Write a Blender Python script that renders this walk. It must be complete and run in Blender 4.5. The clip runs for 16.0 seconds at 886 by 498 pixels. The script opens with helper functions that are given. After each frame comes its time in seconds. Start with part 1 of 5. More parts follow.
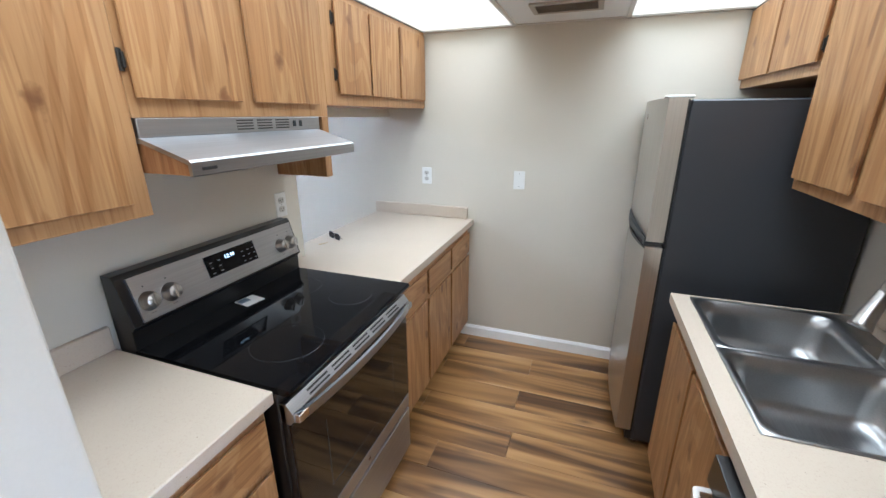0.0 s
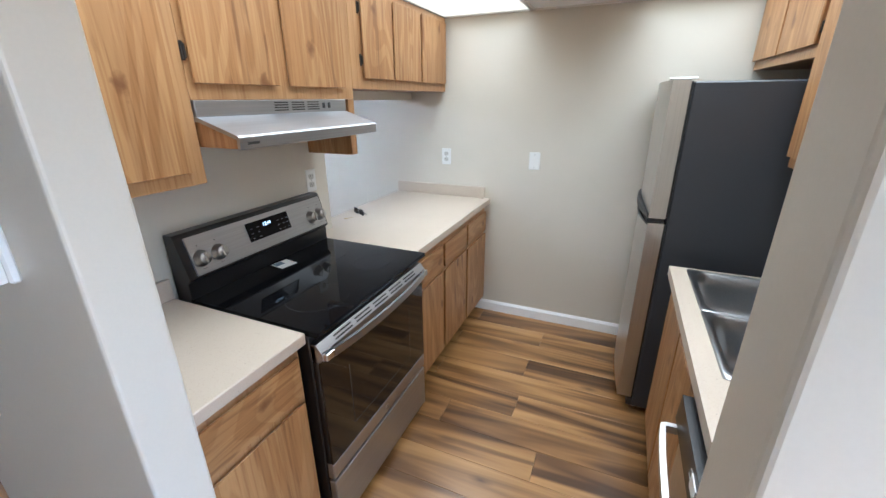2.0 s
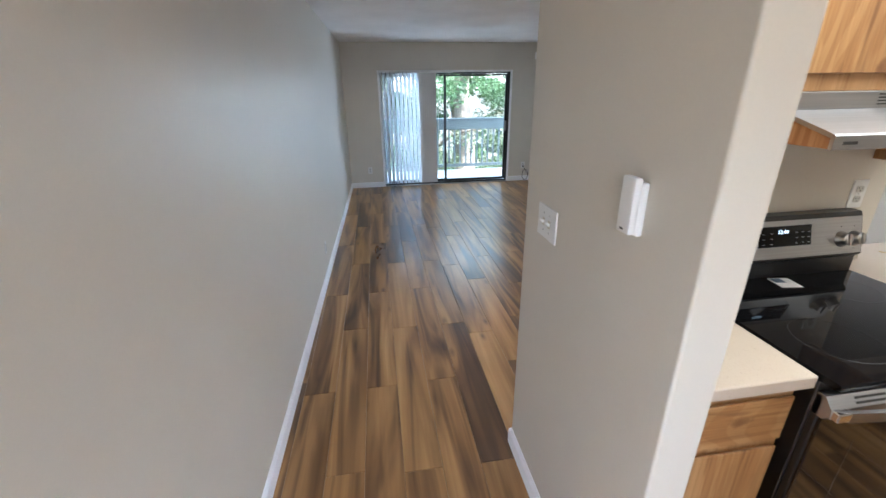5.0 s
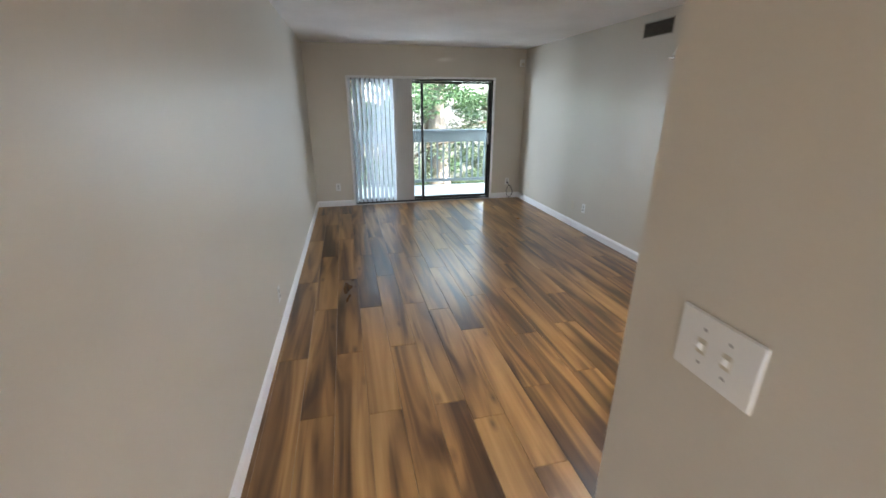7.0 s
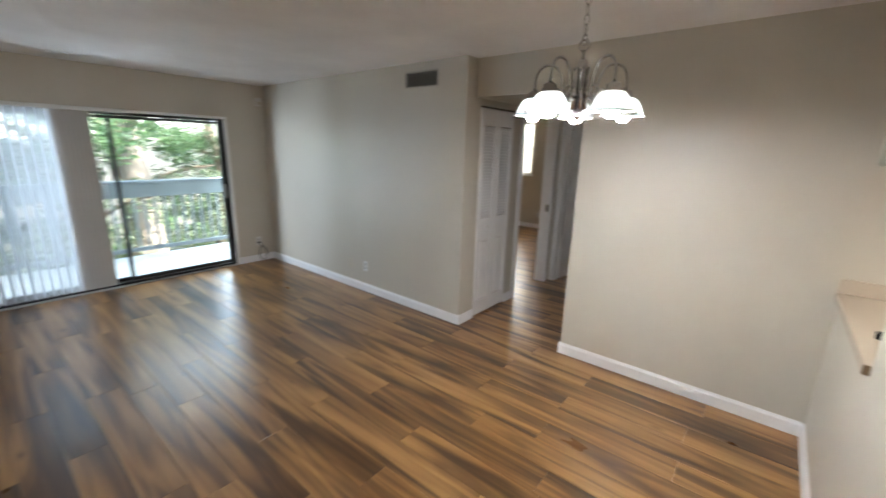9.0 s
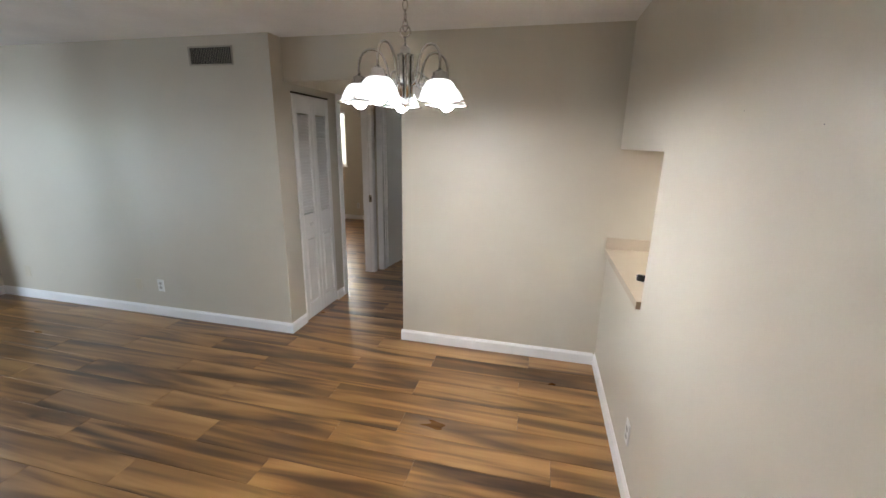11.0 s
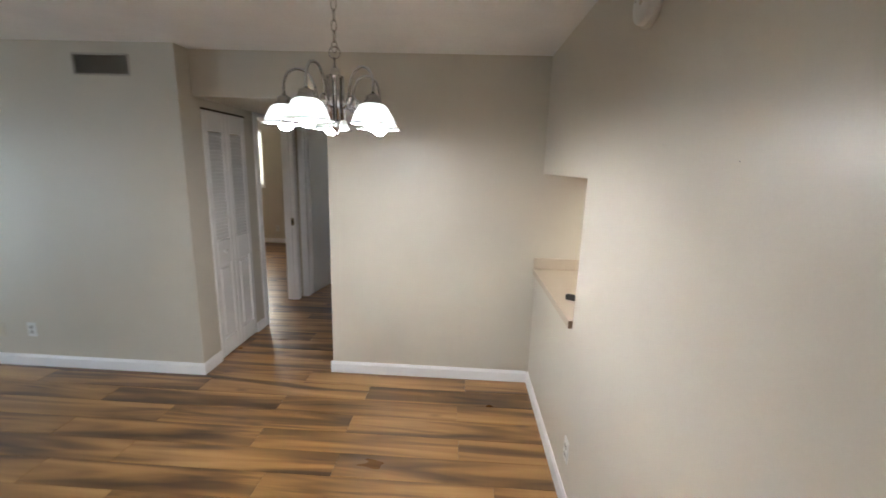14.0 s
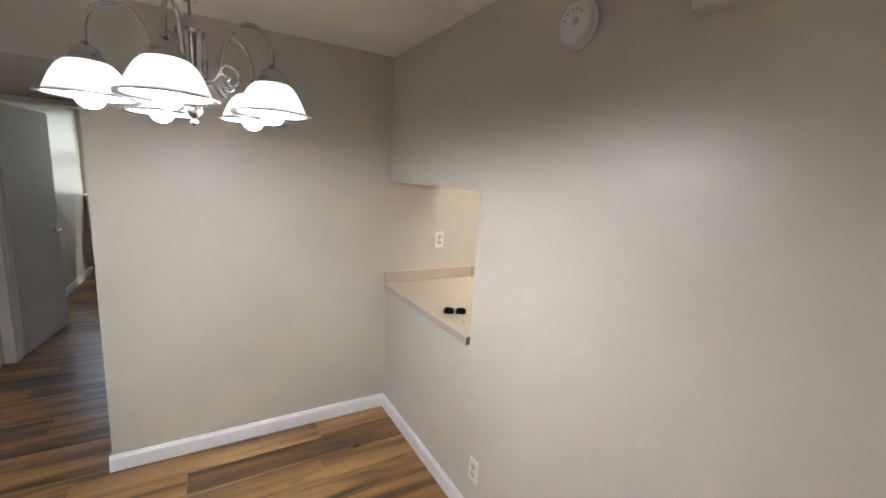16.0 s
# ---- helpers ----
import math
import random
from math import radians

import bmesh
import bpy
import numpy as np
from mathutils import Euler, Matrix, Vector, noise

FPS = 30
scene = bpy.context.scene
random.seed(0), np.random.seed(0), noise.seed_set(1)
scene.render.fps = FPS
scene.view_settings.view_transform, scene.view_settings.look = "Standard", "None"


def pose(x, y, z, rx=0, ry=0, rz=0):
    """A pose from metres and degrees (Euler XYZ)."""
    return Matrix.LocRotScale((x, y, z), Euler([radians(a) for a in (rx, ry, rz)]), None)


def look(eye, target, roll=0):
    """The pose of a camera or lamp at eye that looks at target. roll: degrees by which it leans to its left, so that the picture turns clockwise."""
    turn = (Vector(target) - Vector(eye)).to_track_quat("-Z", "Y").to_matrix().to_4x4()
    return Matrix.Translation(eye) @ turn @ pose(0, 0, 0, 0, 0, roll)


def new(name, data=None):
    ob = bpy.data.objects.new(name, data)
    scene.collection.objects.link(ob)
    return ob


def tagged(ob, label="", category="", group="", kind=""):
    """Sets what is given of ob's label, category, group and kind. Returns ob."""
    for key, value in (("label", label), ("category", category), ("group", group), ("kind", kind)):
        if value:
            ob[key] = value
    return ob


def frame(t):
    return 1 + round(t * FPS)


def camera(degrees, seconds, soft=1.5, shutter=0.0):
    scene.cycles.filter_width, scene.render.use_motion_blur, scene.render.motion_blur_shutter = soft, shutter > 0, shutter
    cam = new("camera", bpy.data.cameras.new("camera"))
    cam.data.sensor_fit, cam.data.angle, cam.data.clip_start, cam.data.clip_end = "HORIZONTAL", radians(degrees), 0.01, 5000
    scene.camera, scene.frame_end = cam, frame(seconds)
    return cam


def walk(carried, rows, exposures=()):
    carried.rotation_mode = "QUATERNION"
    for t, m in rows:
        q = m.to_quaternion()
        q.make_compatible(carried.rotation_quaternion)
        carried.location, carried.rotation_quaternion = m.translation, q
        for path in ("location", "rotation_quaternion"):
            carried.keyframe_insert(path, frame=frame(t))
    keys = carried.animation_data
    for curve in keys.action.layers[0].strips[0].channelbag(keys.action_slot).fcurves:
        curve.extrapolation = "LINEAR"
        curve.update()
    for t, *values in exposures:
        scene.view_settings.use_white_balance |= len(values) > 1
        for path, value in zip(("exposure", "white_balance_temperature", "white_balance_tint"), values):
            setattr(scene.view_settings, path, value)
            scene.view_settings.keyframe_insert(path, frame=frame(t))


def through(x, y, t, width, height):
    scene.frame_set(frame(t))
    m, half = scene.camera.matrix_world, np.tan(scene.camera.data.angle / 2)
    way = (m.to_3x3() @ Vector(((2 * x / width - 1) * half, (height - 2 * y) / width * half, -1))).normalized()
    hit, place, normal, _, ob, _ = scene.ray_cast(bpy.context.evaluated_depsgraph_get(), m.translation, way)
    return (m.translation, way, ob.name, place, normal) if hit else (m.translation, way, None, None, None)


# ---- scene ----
cam = camera(95.6, 16.0, soft=1.5, shutter=0.5)
PATH = [
    (0, (-0.005, 0.195, 1.612), (-0.649, 1.979, 0.978), -0.2),
    (0.5, (0.015, 0.119, 1.615), (-0.623, 1.896, 0.955), -0.2),
    (1, (0.034, 0.026, 1.615), (-0.624, 1.788, 0.935), -0.3),
    (1.5, (0.083, 0.043, 1.615), (-0.607, 1.79, 0.928), -0.3),
    (2, (0.102, 0.053, 1.606), (-0.646, 1.77, 0.905), -0.4),
    (2.5, (0.115, 0.067, 1.612), (-0.706, 1.753, 0.918), -0.4),
    (3, (0.113, 0.075, 1.609), (-0.865, 1.664, 0.889), -0.5),
    (3.5, (0.107, 0.061, 1.602), (-1.126, 1.442, 0.846), -0.8),
    (4, (0.075, -0.001, 1.606), (-1.443, 1.037, 0.821), -1.1),
    (4.5, (0.036, -0.131, 1.609), (-1.705, 0.462, 0.823), -1.1),
    (5, (-0.048, -0.215, 1.623), (-1.886, 0.071, 0.889), -0.8),
    (7.5, (-1.137, -0.209, 1.569), (-2.945, 0.361, 0.932), 0.9),
    (8, (-1.425, -0.248, 1.602), (-3.126, 0.617, 1.002), 1.5),
    (8.5, (-1.623, -0.137, 1.581), (-3.174, 1.008, 1.05), 1.5),
    (9, (-1.841, -0.148, 1.628), (-3.072, 1.352, 1.142), 1.5),
    (9.5, (-1.948, -0.142, 1.576), (-2.796, 1.602, 1.089), 1.1),
    (12, (-1.985, -0.08, 1.66), (-2.388, 1.815, 1.162), 1.0),
    (12.5, (-1.997, -0.073, 1.669), (-2.376, 1.854, 1.29), 1.4),
    (13, (-2.004, -0.071, 1.659), (-2.34, 1.864, 1.281), 2.0),
    (13.5, (-2.013, -0.073, 1.648), (-2.27, 1.871, 1.255), 2.2),
    (14, (-2.034, -0.051, 1.639), (-2.122, 1.905, 1.231), 1.8),
    (14.5, (-2.099, 0.143, 1.587), (-1.896, 2.087, 1.161), 1.2),
    (15, (-2.223, 0.303, 1.594), (-1.645, 2.174, 1.188), 1.4),
    (15.5, (-2.406, 0.345, 1.625), (-1.549, 2.113, 1.249), 2.3),
    (16, (-2.523, 0.353, 1.647), (-1.518, 2.047, 1.299), 3.4),
]
EXPOSURES = [(0.0, 3.4, 4860, 10), (3.5, 3.4, 4920, 10), (4.5, 3.45, 5200, 12), (5.2, 3.5, 5450, 12), (7.3, 3.35, 6080, 13), (12.0, 3.38, 6150, 12), (14.0, 3.33, 6120, 12), (16.0, 3.15, 6030, 13)]
walk(cam, [(t, look(eye, target, roll)) for t, eye, target, roll in PATH], EXPOSURES)

# ---- world, sun ----
SUN_EL, SUN_AZ = 52.0, 60.0
world = bpy.data.worlds.new("world")
scene.world = world
world.use_nodes = True
wn = world.node_tree.nodes
sky = wn.new("ShaderNodeTexSky")
sky.sky_type, sky.sun_disc = "NISHITA", False
sky.sun_elevation, sky.sun_rotation = radians(SUN_EL), radians(SUN_AZ)
wn["Background"].inputs[1].default_value = 0.15
world.node_tree.links.new(sky.outputs[0], wn["Background"].inputs[0])
sun_data = bpy.data.lights.new("sun", "SUN")
sun_data.energy, sun_data.angle, sun_data.color = 3.6, radians(0.5), (1.0, 0.95, 0.87)
sun = new("sun", sun_data)
sun.matrix_world = look((-20, 8, 20), (-20 + math.sin(radians(SUN_AZ)) * -1, 8 - math.cos(radians(SUN_AZ)), 20 - math.tan(radians(SUN_EL))))

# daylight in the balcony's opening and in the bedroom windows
def area_lamp(name, eye, target, w, h, power, color=(0.80, 0.92, 1.0)):
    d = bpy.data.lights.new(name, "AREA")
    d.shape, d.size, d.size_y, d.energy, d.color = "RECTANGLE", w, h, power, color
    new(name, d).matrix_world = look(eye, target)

area_lamp("balcony_daylight", (-9.0, 1.1, 2.25), (-4.6, 1.1, 0.6), 3.6, 0.4, 4.5)
area_lamp("balcony_daylight", (-9.0, -1.05, 0.95), (-7.4, 1.3, 1.3), 1.1, 1.7, 17.0)
area_lamp("balcony_daylight", (-9.0, 3.1, 1.0), (-7.2, 0.3, 1.2), 1.2, 1.7, 15.0)
area_lamp("window_daylight", (-6.5, 8.1, 1.7), (-6.5, 5.0, 1.2), 1.1, 1.0, 9.0, (1.0, 0.86, 0.66))
area_lamp("window_daylight", (-3.3, 8.1, 1.7), (-3.3, 5.0, 1.2), 1.3, 1.1, 1.1, (1.0, 0.93, 0.80))
# added fill lamp in an assumed doorway, unseen behind the start of the walk
area_lamp("entry_fill", (1.66, -0.25, 1.05), (0.6, -0.25, 1.05), 0.82, 1.9, 1.0, (1.0, 0.93, 0.84))
BULB, PANEL = 28.5, 0.08

# tubes behind the lit diffusers of the kitchen's dropped ceiling, whose louvres throw the light downwards
def tube_light(x, y, power):
    d = bpy.data.lights.new("kitchen_tubes", "AREA")
    d.shape, d.size, d.size_y, d.energy, d.color, d.spread = "RECTANGLE", 0.55, 1.1, power, (1.0, 0.95, 0.79), radians(138)
    new("kitchen_tubes", d).matrix_world = look((x, y, 2.108), (x, y + 0.0001, 1.0))

for tube_y in (1.04, 2.236):
    tube_light(-0.80, tube_y, 0.78)
    tube_light(0.406, tube_y, 0.92)

# ---- materials ----
def nodes_of(name):
    m = bpy.data.materials.new(name)
    m.use_nodes = True
    return m, m.node_tree.nodes, m.node_tree.links, m.node_tree.nodes["Principled BSDF"]

def ramp(N, stops):
    r = N.new("ShaderNodeValToRGB")
    while len(r.color_ramp.elements) < len(stops):
        r.color_ramp.elements.new(0.5)
    for e, (p, c) in zip(r.color_ramp.elements, stops):
        e.position, e.color = p, (*c, 1)
    return r

def tex_space(N, L, scale, coord="Object", shift=False):
    tc, mp = N.new("ShaderNodeTexCoord"), N.new("ShaderNodeMapping")
    mp.inputs["Scale"].default_value = scale
    L.new(tc.outputs[coord], mp.inputs["Vector"])
    if shift:
        oi, mul = N.new("ShaderNodeObjectInfo"), N.new("ShaderNodeMath")
        mul.operation, mul.inputs[1].default_value = "MULTIPLY", 57.0
        L.new(oi.outputs["Random"], mul.inputs[0])
        L.new(mul.outputs[0], mp.inputs["Location"])
    return mp

def noise_node(N, L, vec, scale, detail=4, rough=0.55, dist=0.0):
    n = N.new("ShaderNodeTexNoise")
    n.inputs["Scale"].default_value, n.inputs["Detail"].default_value = scale, detail
    n.inputs["Roughness"].default_value, n.inputs["Distortion"].default_value = rough, dist
    L.new(vec.outputs[0], n.inputs["Vector"])
    return n

def mixed(N, L, a, b, fac, mode="MIX"):
    m = N.new("ShaderNodeMix")
    m.data_type, m.blend_type = "RGBA", mode
    if isinstance(fac, (int, float)):
        m.inputs[0].default_value = fac
    else:
        L.new(fac, m.inputs[0])
    for s, v in ((6, a), (7, b)):
        if isinstance(v, tuple):
            m.inputs[s].default_value = (*v, 1)
        else:
            L.new(v, m.inputs[s])
    return m.outputs[2]

def bump(N, L, height, strength, dist, bsdf):
    b = N.new("ShaderNodeBump")
    b.inputs["Strength"].default_value, b.inputs["Distance"].default_value = strength, dist
    L.new(height, b.inputs["Height"])
    L.new(b.outputs[0], bsdf.inputs["Normal"])

def plain(name, color, rough=0.5, metal=0.0, vary=0.06, fine=60.0, coarse=3.0, relief=0.05, scale=(1, 1, 1), dist=0.002, gloss=0.5):
    """Paint, plastic, metal and stone: one colour with two scales of variation and fine relief."""
    m, N, L, B = nodes_of(name)
    mp = tex_space(N, L, scale)
    a, b = noise_node(N, L, mp, coarse, 3), noise_node(N, L, mp, fine, 4)
    lo, hi = tuple(c * (1 - vary) for c in color), tuple(min(1, c * (1 + vary)) for c in color)
    r = ramp(N, [(0.3, lo), (0.7, hi)])
    L.new(a.outputs[0], r.inputs[0])
    r2 = ramp(N, [(0.3, (1 - vary,) * 3), (0.7, (1, 1, 1))])
    L.new(b.outputs[0], r2.inputs[0])
    L.new(mixed(N, L, r.outputs[0], r2.outputs[0], 1.0, "MULTIPLY"), B.inputs["Base Color"])
    rr = N.new("ShaderNodeMapRange")
    rr.inputs[3].default_value, rr.inputs[4].default_value = max(0.02, rough * 0.85), min(1, rough * 1.15)
    L.new(a.outputs[0], rr.inputs[0])
    L.new(rr.outputs[0], B.inputs["Roughness"])
    B.inputs["Metallic"].default_value = metal
    B.inputs["Specular IOR Level"].default_value = gloss
    if relief:
        bump(N, L, b.outputs[0], relief, dist, B)
    return m

def glow(name, color, strength):
    m, N, L, B = nodes_of(name)
    B.inputs["Base Color"].default_value = (*color, 1)
    B.inputs["Emission Color"].default_value = (*color, 1)
    B.inputs["Emission Strength"].default_value = strength
    return m

def oak(name, along, light=(0.44, 0.252, 0.105), mid=(0.345, 0.185, 0.072), dark=(0.14, 0.055, 0.018), figure=1.0):
    """Oak-patterned cabinet laminate; along is the axis of the grain."""
    m, N, L, B = nodes_of(name)
    s1 = [13, 13, 13]; s2 = [90, 90, 90]; s3 = [3.6, 3.6, 3.6]; s4 = [26, 26, 26]; s5 = [3.4, 3.4, 3.4]
    s1[along], s2[along], s3[along], s4[along], s5[along] = 0.8, 2.2, 2.2, 3.2, 0.55
    broad = noise_node(N, L, tex_space(N, L, s1, shift=True), 1.0, 5, 0.6, 0.9)
    fine = noise_node(N, L, tex_space(N, L, s2, shift=True), 1.0, 4, 0.65)
    r = ramp(N, [(0.28, mid), (0.46, light), (0.58, mid), (0.78, light)])
    L.new(broad.outputs[0], r.inputs[0])
    # arched growth rings: bands of a slow field
    slow = noise_node(N, L, tex_space(N, L, s5, shift=True), 1.0, 2, 0.5, 0.5)
    mul, sn = N.new("ShaderNodeMath"), N.new("ShaderNodeMath")
    mul.operation, mul.inputs[1].default_value, sn.operation = "MULTIPLY", 95.0, "SINE"
    L.new(slow.outputs[0], mul.inputs[0])
    L.new(mul.outputs[0], sn.inputs[0])
    rings = ramp(N, [(0.0, (0.74, 0.62, 0.48)), (0.30, (1, 1, 1)), (1.0, (1, 1, 1))])
    L.new(sn.outputs[0], rings.inputs[0])
    c = mixed(N, L, r.outputs[0], rings.outputs[0], 0.6 * figure, "MULTIPLY")
    r2 = ramp(N, [(0.36, (0.68, 0.58, 0.47)), (0.52, (1, 1, 1))])
    L.new(fine.outputs[0], r2.inputs[0])
    c = mixed(N, L, c, r2.outputs[0], 0.7, "MULTIPLY")
    flecks = noise_node(N, L, tex_space(N, L, s4, shift=True), 1.0, 2, 0.5, 0.6)
    fk = ramp(N, [(0.63, (0, 0, 0)), (0.71, (0.6 * figure, 0.6 * figure, 0.6 * figure))])
    L.new(flecks.outputs[0], fk.inputs[0])
    c = mixed(N, L, c, dark, fk.outputs[0])
    # knots, scattered over the front face
    sep, comb, wob = N.new("ShaderNodeSeparateXYZ"), N.new("ShaderNodeCombineXYZ"), N.new("ShaderNodeVectorMath")
    L.new(tex_space(N, L, s3, shift=True).outputs[0], sep.inputs[0])
    L.new(sep.outputs[1], comb.inputs[0])
    L.new(sep.outputs[2], comb.inputs[1])
    warp = noise_node(N, L, tex_space(N, L, (22, 22, 22), shift=True), 1.0, 3, 0.6)
    wob.operation = "MULTIPLY_ADD"
    wob.inputs[1].default_value = (0.16, 0.16, 0.0)
    L.new(warp.outputs["Color"], wob.inputs[0])
    L.new(comb.outputs[0], wob.inputs[2])
    vo = N.new("ShaderNodeTexVoronoi")
    vo.voronoi_dimensions = "2D"
    vo.inputs["Scale"].default_value = 1.0
    L.new(wob.outputs[0], vo.inputs["Vector"])
    k = ramp(N, [(0.02, (0.85 * figure,) * 3), (0.05, (0.62 * figure,) * 3), (0.085, (0, 0, 0))])
    L.new(vo.outputs["Distance"], k.inputs[0])
    c = mixed(N, L, c, dark, k.outputs[0])
    L.new(c, B.inputs["Base Color"])
    B.inputs["Roughness"].default_value = 0.42
    bump(N, L, fine.outputs[0], 0.12, 0.001, B)
    return m

def plank_wood():
    m, N, L, B = nodes_of("plank_vinyl")
    streak = noise_node(N, L, tex_space(N, L, (0.65, 8.5, 1), shift=True), 1.0, 2.4, 0.48, 1.3)
    broad = noise_node(N, L, tex_space(N, L, (0.7, 3.5, 1), shift=True), 1.0, 1.0)
    fine = noise_node(N, L, tex_space(N, L, (4.0, 95, 1), shift=True), 1.0, 4, 0.6)
    blot = noise_node(N, L, tex_space(N, L, (2.2, 5.0, 1), shift=True), 1.0, 2)
    oi, add = N.new("ShaderNodeObjectInfo"), N.new("ShaderNodeMath")
    mr = N.new("ShaderNodeMapRange")
    mr.inputs[3].default_value, mr.inputs[4].default_value = -0.032, 0.045
    L.new(oi.outputs["Random"], mr.inputs[0])
    L.new(mr.outputs[0], add.inputs[0])
    mid = N.new("ShaderNodeMix")
    mid.inputs[0].default_value = 0.2
    L.new(streak.outputs[0], mid.inputs[2])
    L.new(broad.outputs[0], mid.inputs[3])
    L.new(mid.outputs[0], add.inputs[1])
    r = ramp(N, [(0.27, (0.032, 0.013, 0.005)), (0.38, (0.090, 0.041, 0.013)), (0.455, (0.178, 0.087, 0.028)), (0.535, (0.312, 0.163, 0.054)), (0.63, (0.41, 0.228, 0.081)), (0.745, (0.50, 0.300, 0.118))])
    L.new(add.outputs[0], r.inputs[0])
    r2 = ramp(N, [(0.32, (0.82, 0.77, 0.72)), (0.6, (1, 1, 1))])
    L.new(fine.outputs[0], r2.inputs[0])
    c = mixed(N, L, r.outputs[0], r2.outputs[0], 0.45, "MULTIPLY")
    vo = N.new("ShaderNodeTexVoronoi")
    vo.inputs["Scale"].default_value = 1.0
    L.new(tex_space(N, L, (2.2, 6.0, 1), shift=True).outputs[0], vo.inputs["Vector"])
    k = ramp(N, [(0.02, (0.8, 0.8, 0.8)), (0.07, (0.4, 0.4, 0.4)), (0.15, (0, 0, 0))])
    L.new(vo.outputs["Distance"], k.inputs[0])
    L.new(mixed(N, L, c, (0.06, 0.025, 0.01), k.outputs[0]), B.inputs["Base Color"])
    rr = N.new("ShaderNodeMapRange")
    rr.inputs[3].default_value, rr.inputs[4].default_value = 0.25, 0.35
    B.inputs["Specular IOR Level"].default_value = 0.75
    L.new(blot.outputs[0], rr.inputs[0])
    L.new(rr.outputs[0], B.inputs["Roughness"])
    bump(N, L, fine.outputs[0], 0.12, 0.001, B)
    return m

def speckled(name, color):
    """Solid-colour laminate with small specks."""
    m, N, L, B = nodes_of(name)
    mp = tex_space(N, L, (1, 1, 1))
    a, b = noise_node(N, L, mp, 4, 3), noise_node(N, L, mp, 260, 3)
    r = ramp(N, [(0.3, tuple(c * 0.95 for c in color)), (0.7, color)])
    L.new(a.outputs[0], r.inputs[0])
    r2 = ramp(N, [(0.3, (0.7, 0.6, 0.5)), (0.42, (0.97, 0.96, 0.95)), (0.62, (1, 1, 1))])
    L.new(b.outputs[0], r2.inputs[0])
    c = mixed(N, L, r.outputs[0], r2.outputs[0], 0.4, "MULTIPLY")
    # a few stray dark specks
    vo = N.new("ShaderNodeTexVoronoi")
    vo.inputs["Scale"].default_value = 30.0
    L.new(mp.outputs[0], vo.inputs["Vector"])
    dot = ramp(N, [(0.03, (0.6, 0.6, 0.6)), (0.065, (0, 0, 0))])
    L.new(vo.outputs["Distance"], dot.inputs[0])
    L.new(mixed(N, L, c, (0.16, 0.12, 0.08), dot.outputs[0]), B.inputs["Base Color"])
    B.inputs["Roughness"].default_value = 0.38
    bump(N, L, b.outputs[0], 0.03, 0.001, B)
    return m

def brushed(name, color, rough, along):
    m, N, L, B = nodes_of(name)
    s = [220, 220, 220]
    s[along] = 2.5
    n = noise_node(N, L, tex_space(N, L, s), 1.0, 3)
    w = noise_node(N, L, tex_space(N, L, (3, 3, 3)), 1.0, 3)
    r = ramp(N, [(0.3, tuple(c * 0.86 for c in color)), (0.7, color)])
    L.new(n.outputs[0], r.inputs[0])
    L.new(r.outputs[0], B.inputs["Base Color"])
    rr = N.new("ShaderNodeMapRange")
    rr.inputs[3].default_value, rr.inputs[4].default_value = rough * 0.8, rough * 1.25
    L.new(w.outputs[0], rr.inputs[0])
    L.new(rr.outputs[0], B.inputs["Roughness"])
    B.inputs["Metallic"].default_value = 1.0
    bump(N, L, n.outputs[0], 0.05, 0.0005, B)
    return m

def glass(name, tint=(0.95, 0.98, 0.97)):
    m, N, L, B = nodes_of(name)
    mix, tr, gl = N.new("ShaderNodeMixShader"), N.new("ShaderNodeBsdfTransparent"), N.new("ShaderNodeBsdfGlossy")
    tr.inputs[0].default_value = (*tint, 1)
    gl.inputs["Roughness"].default_value = 0.02
    fr = N.new("ShaderNodeFresnel")
    fr.inputs[0].default_value = 1.45
    L.new(fr.outputs[0], mix.inputs[0])
    L.new(tr.outputs[0], mix.inputs[1])
    L.new(gl.outputs[0], mix.inputs[2])
    L.new(mix.outputs[0], N["Material Output"].inputs[0])
    return m

def sheer(name, color, through):
    """Thin stuff that lets light through: vanes, leaves, frosted glass."""
    m, N, L, B = nodes_of(name)
    mp = tex_space(N, L, (1, 1, 1))
    n = noise_node(N, L, mp, 12, 3)
    r = ramp(N, [(0.3, tuple(c * 0.85 for c in color)), (0.7, color)])
    L.new(n.outputs[0], r.inputs[0])
    mix, tr = N.new("ShaderNodeMixShader"), N.new("ShaderNodeBsdfTranslucent")
    L.new(r.outputs[0], B.inputs["Base Color"])
    L.new(r.outputs[0], tr.inputs[0])
    B.inputs["Roughness"].default_value = 0.5
    mix.inputs[0].default_value = through
    L.new(B.outputs[0], mix.inputs[1])
    L.new(tr.outputs[0], mix.inputs[2])
    L.new(mix.outputs[0], N["Material Output"].inputs[0])
    return m

def foliage(name, tones):
    m, N, L, B = nodes_of(name)
    g = N.new("ShaderNodeNewGeometry")
    r = ramp(N, [(i / (len(tones) - 1), c) for i, c in enumerate(tones)])
    L.new(g.outputs["Random Per Island"], r.inputs[0])
    L.new(r.outputs[0], B.inputs["Base Color"])
    B.inputs["Roughness"].default_value = 0.45
    mix, tr = N.new("ShaderNodeMixShader"), N.new("ShaderNodeBsdfTranslucent")
    L.new(r.outputs[0], tr.inputs[0])
    mix.inputs[0].default_value = 0.35
    L.new(B.outputs[0], mix.inputs[1])
    L.new(tr.outputs[0], mix.inputs[2])
    L.new(mix.outputs[0], N["Material Output"].inputs[0])
    return m

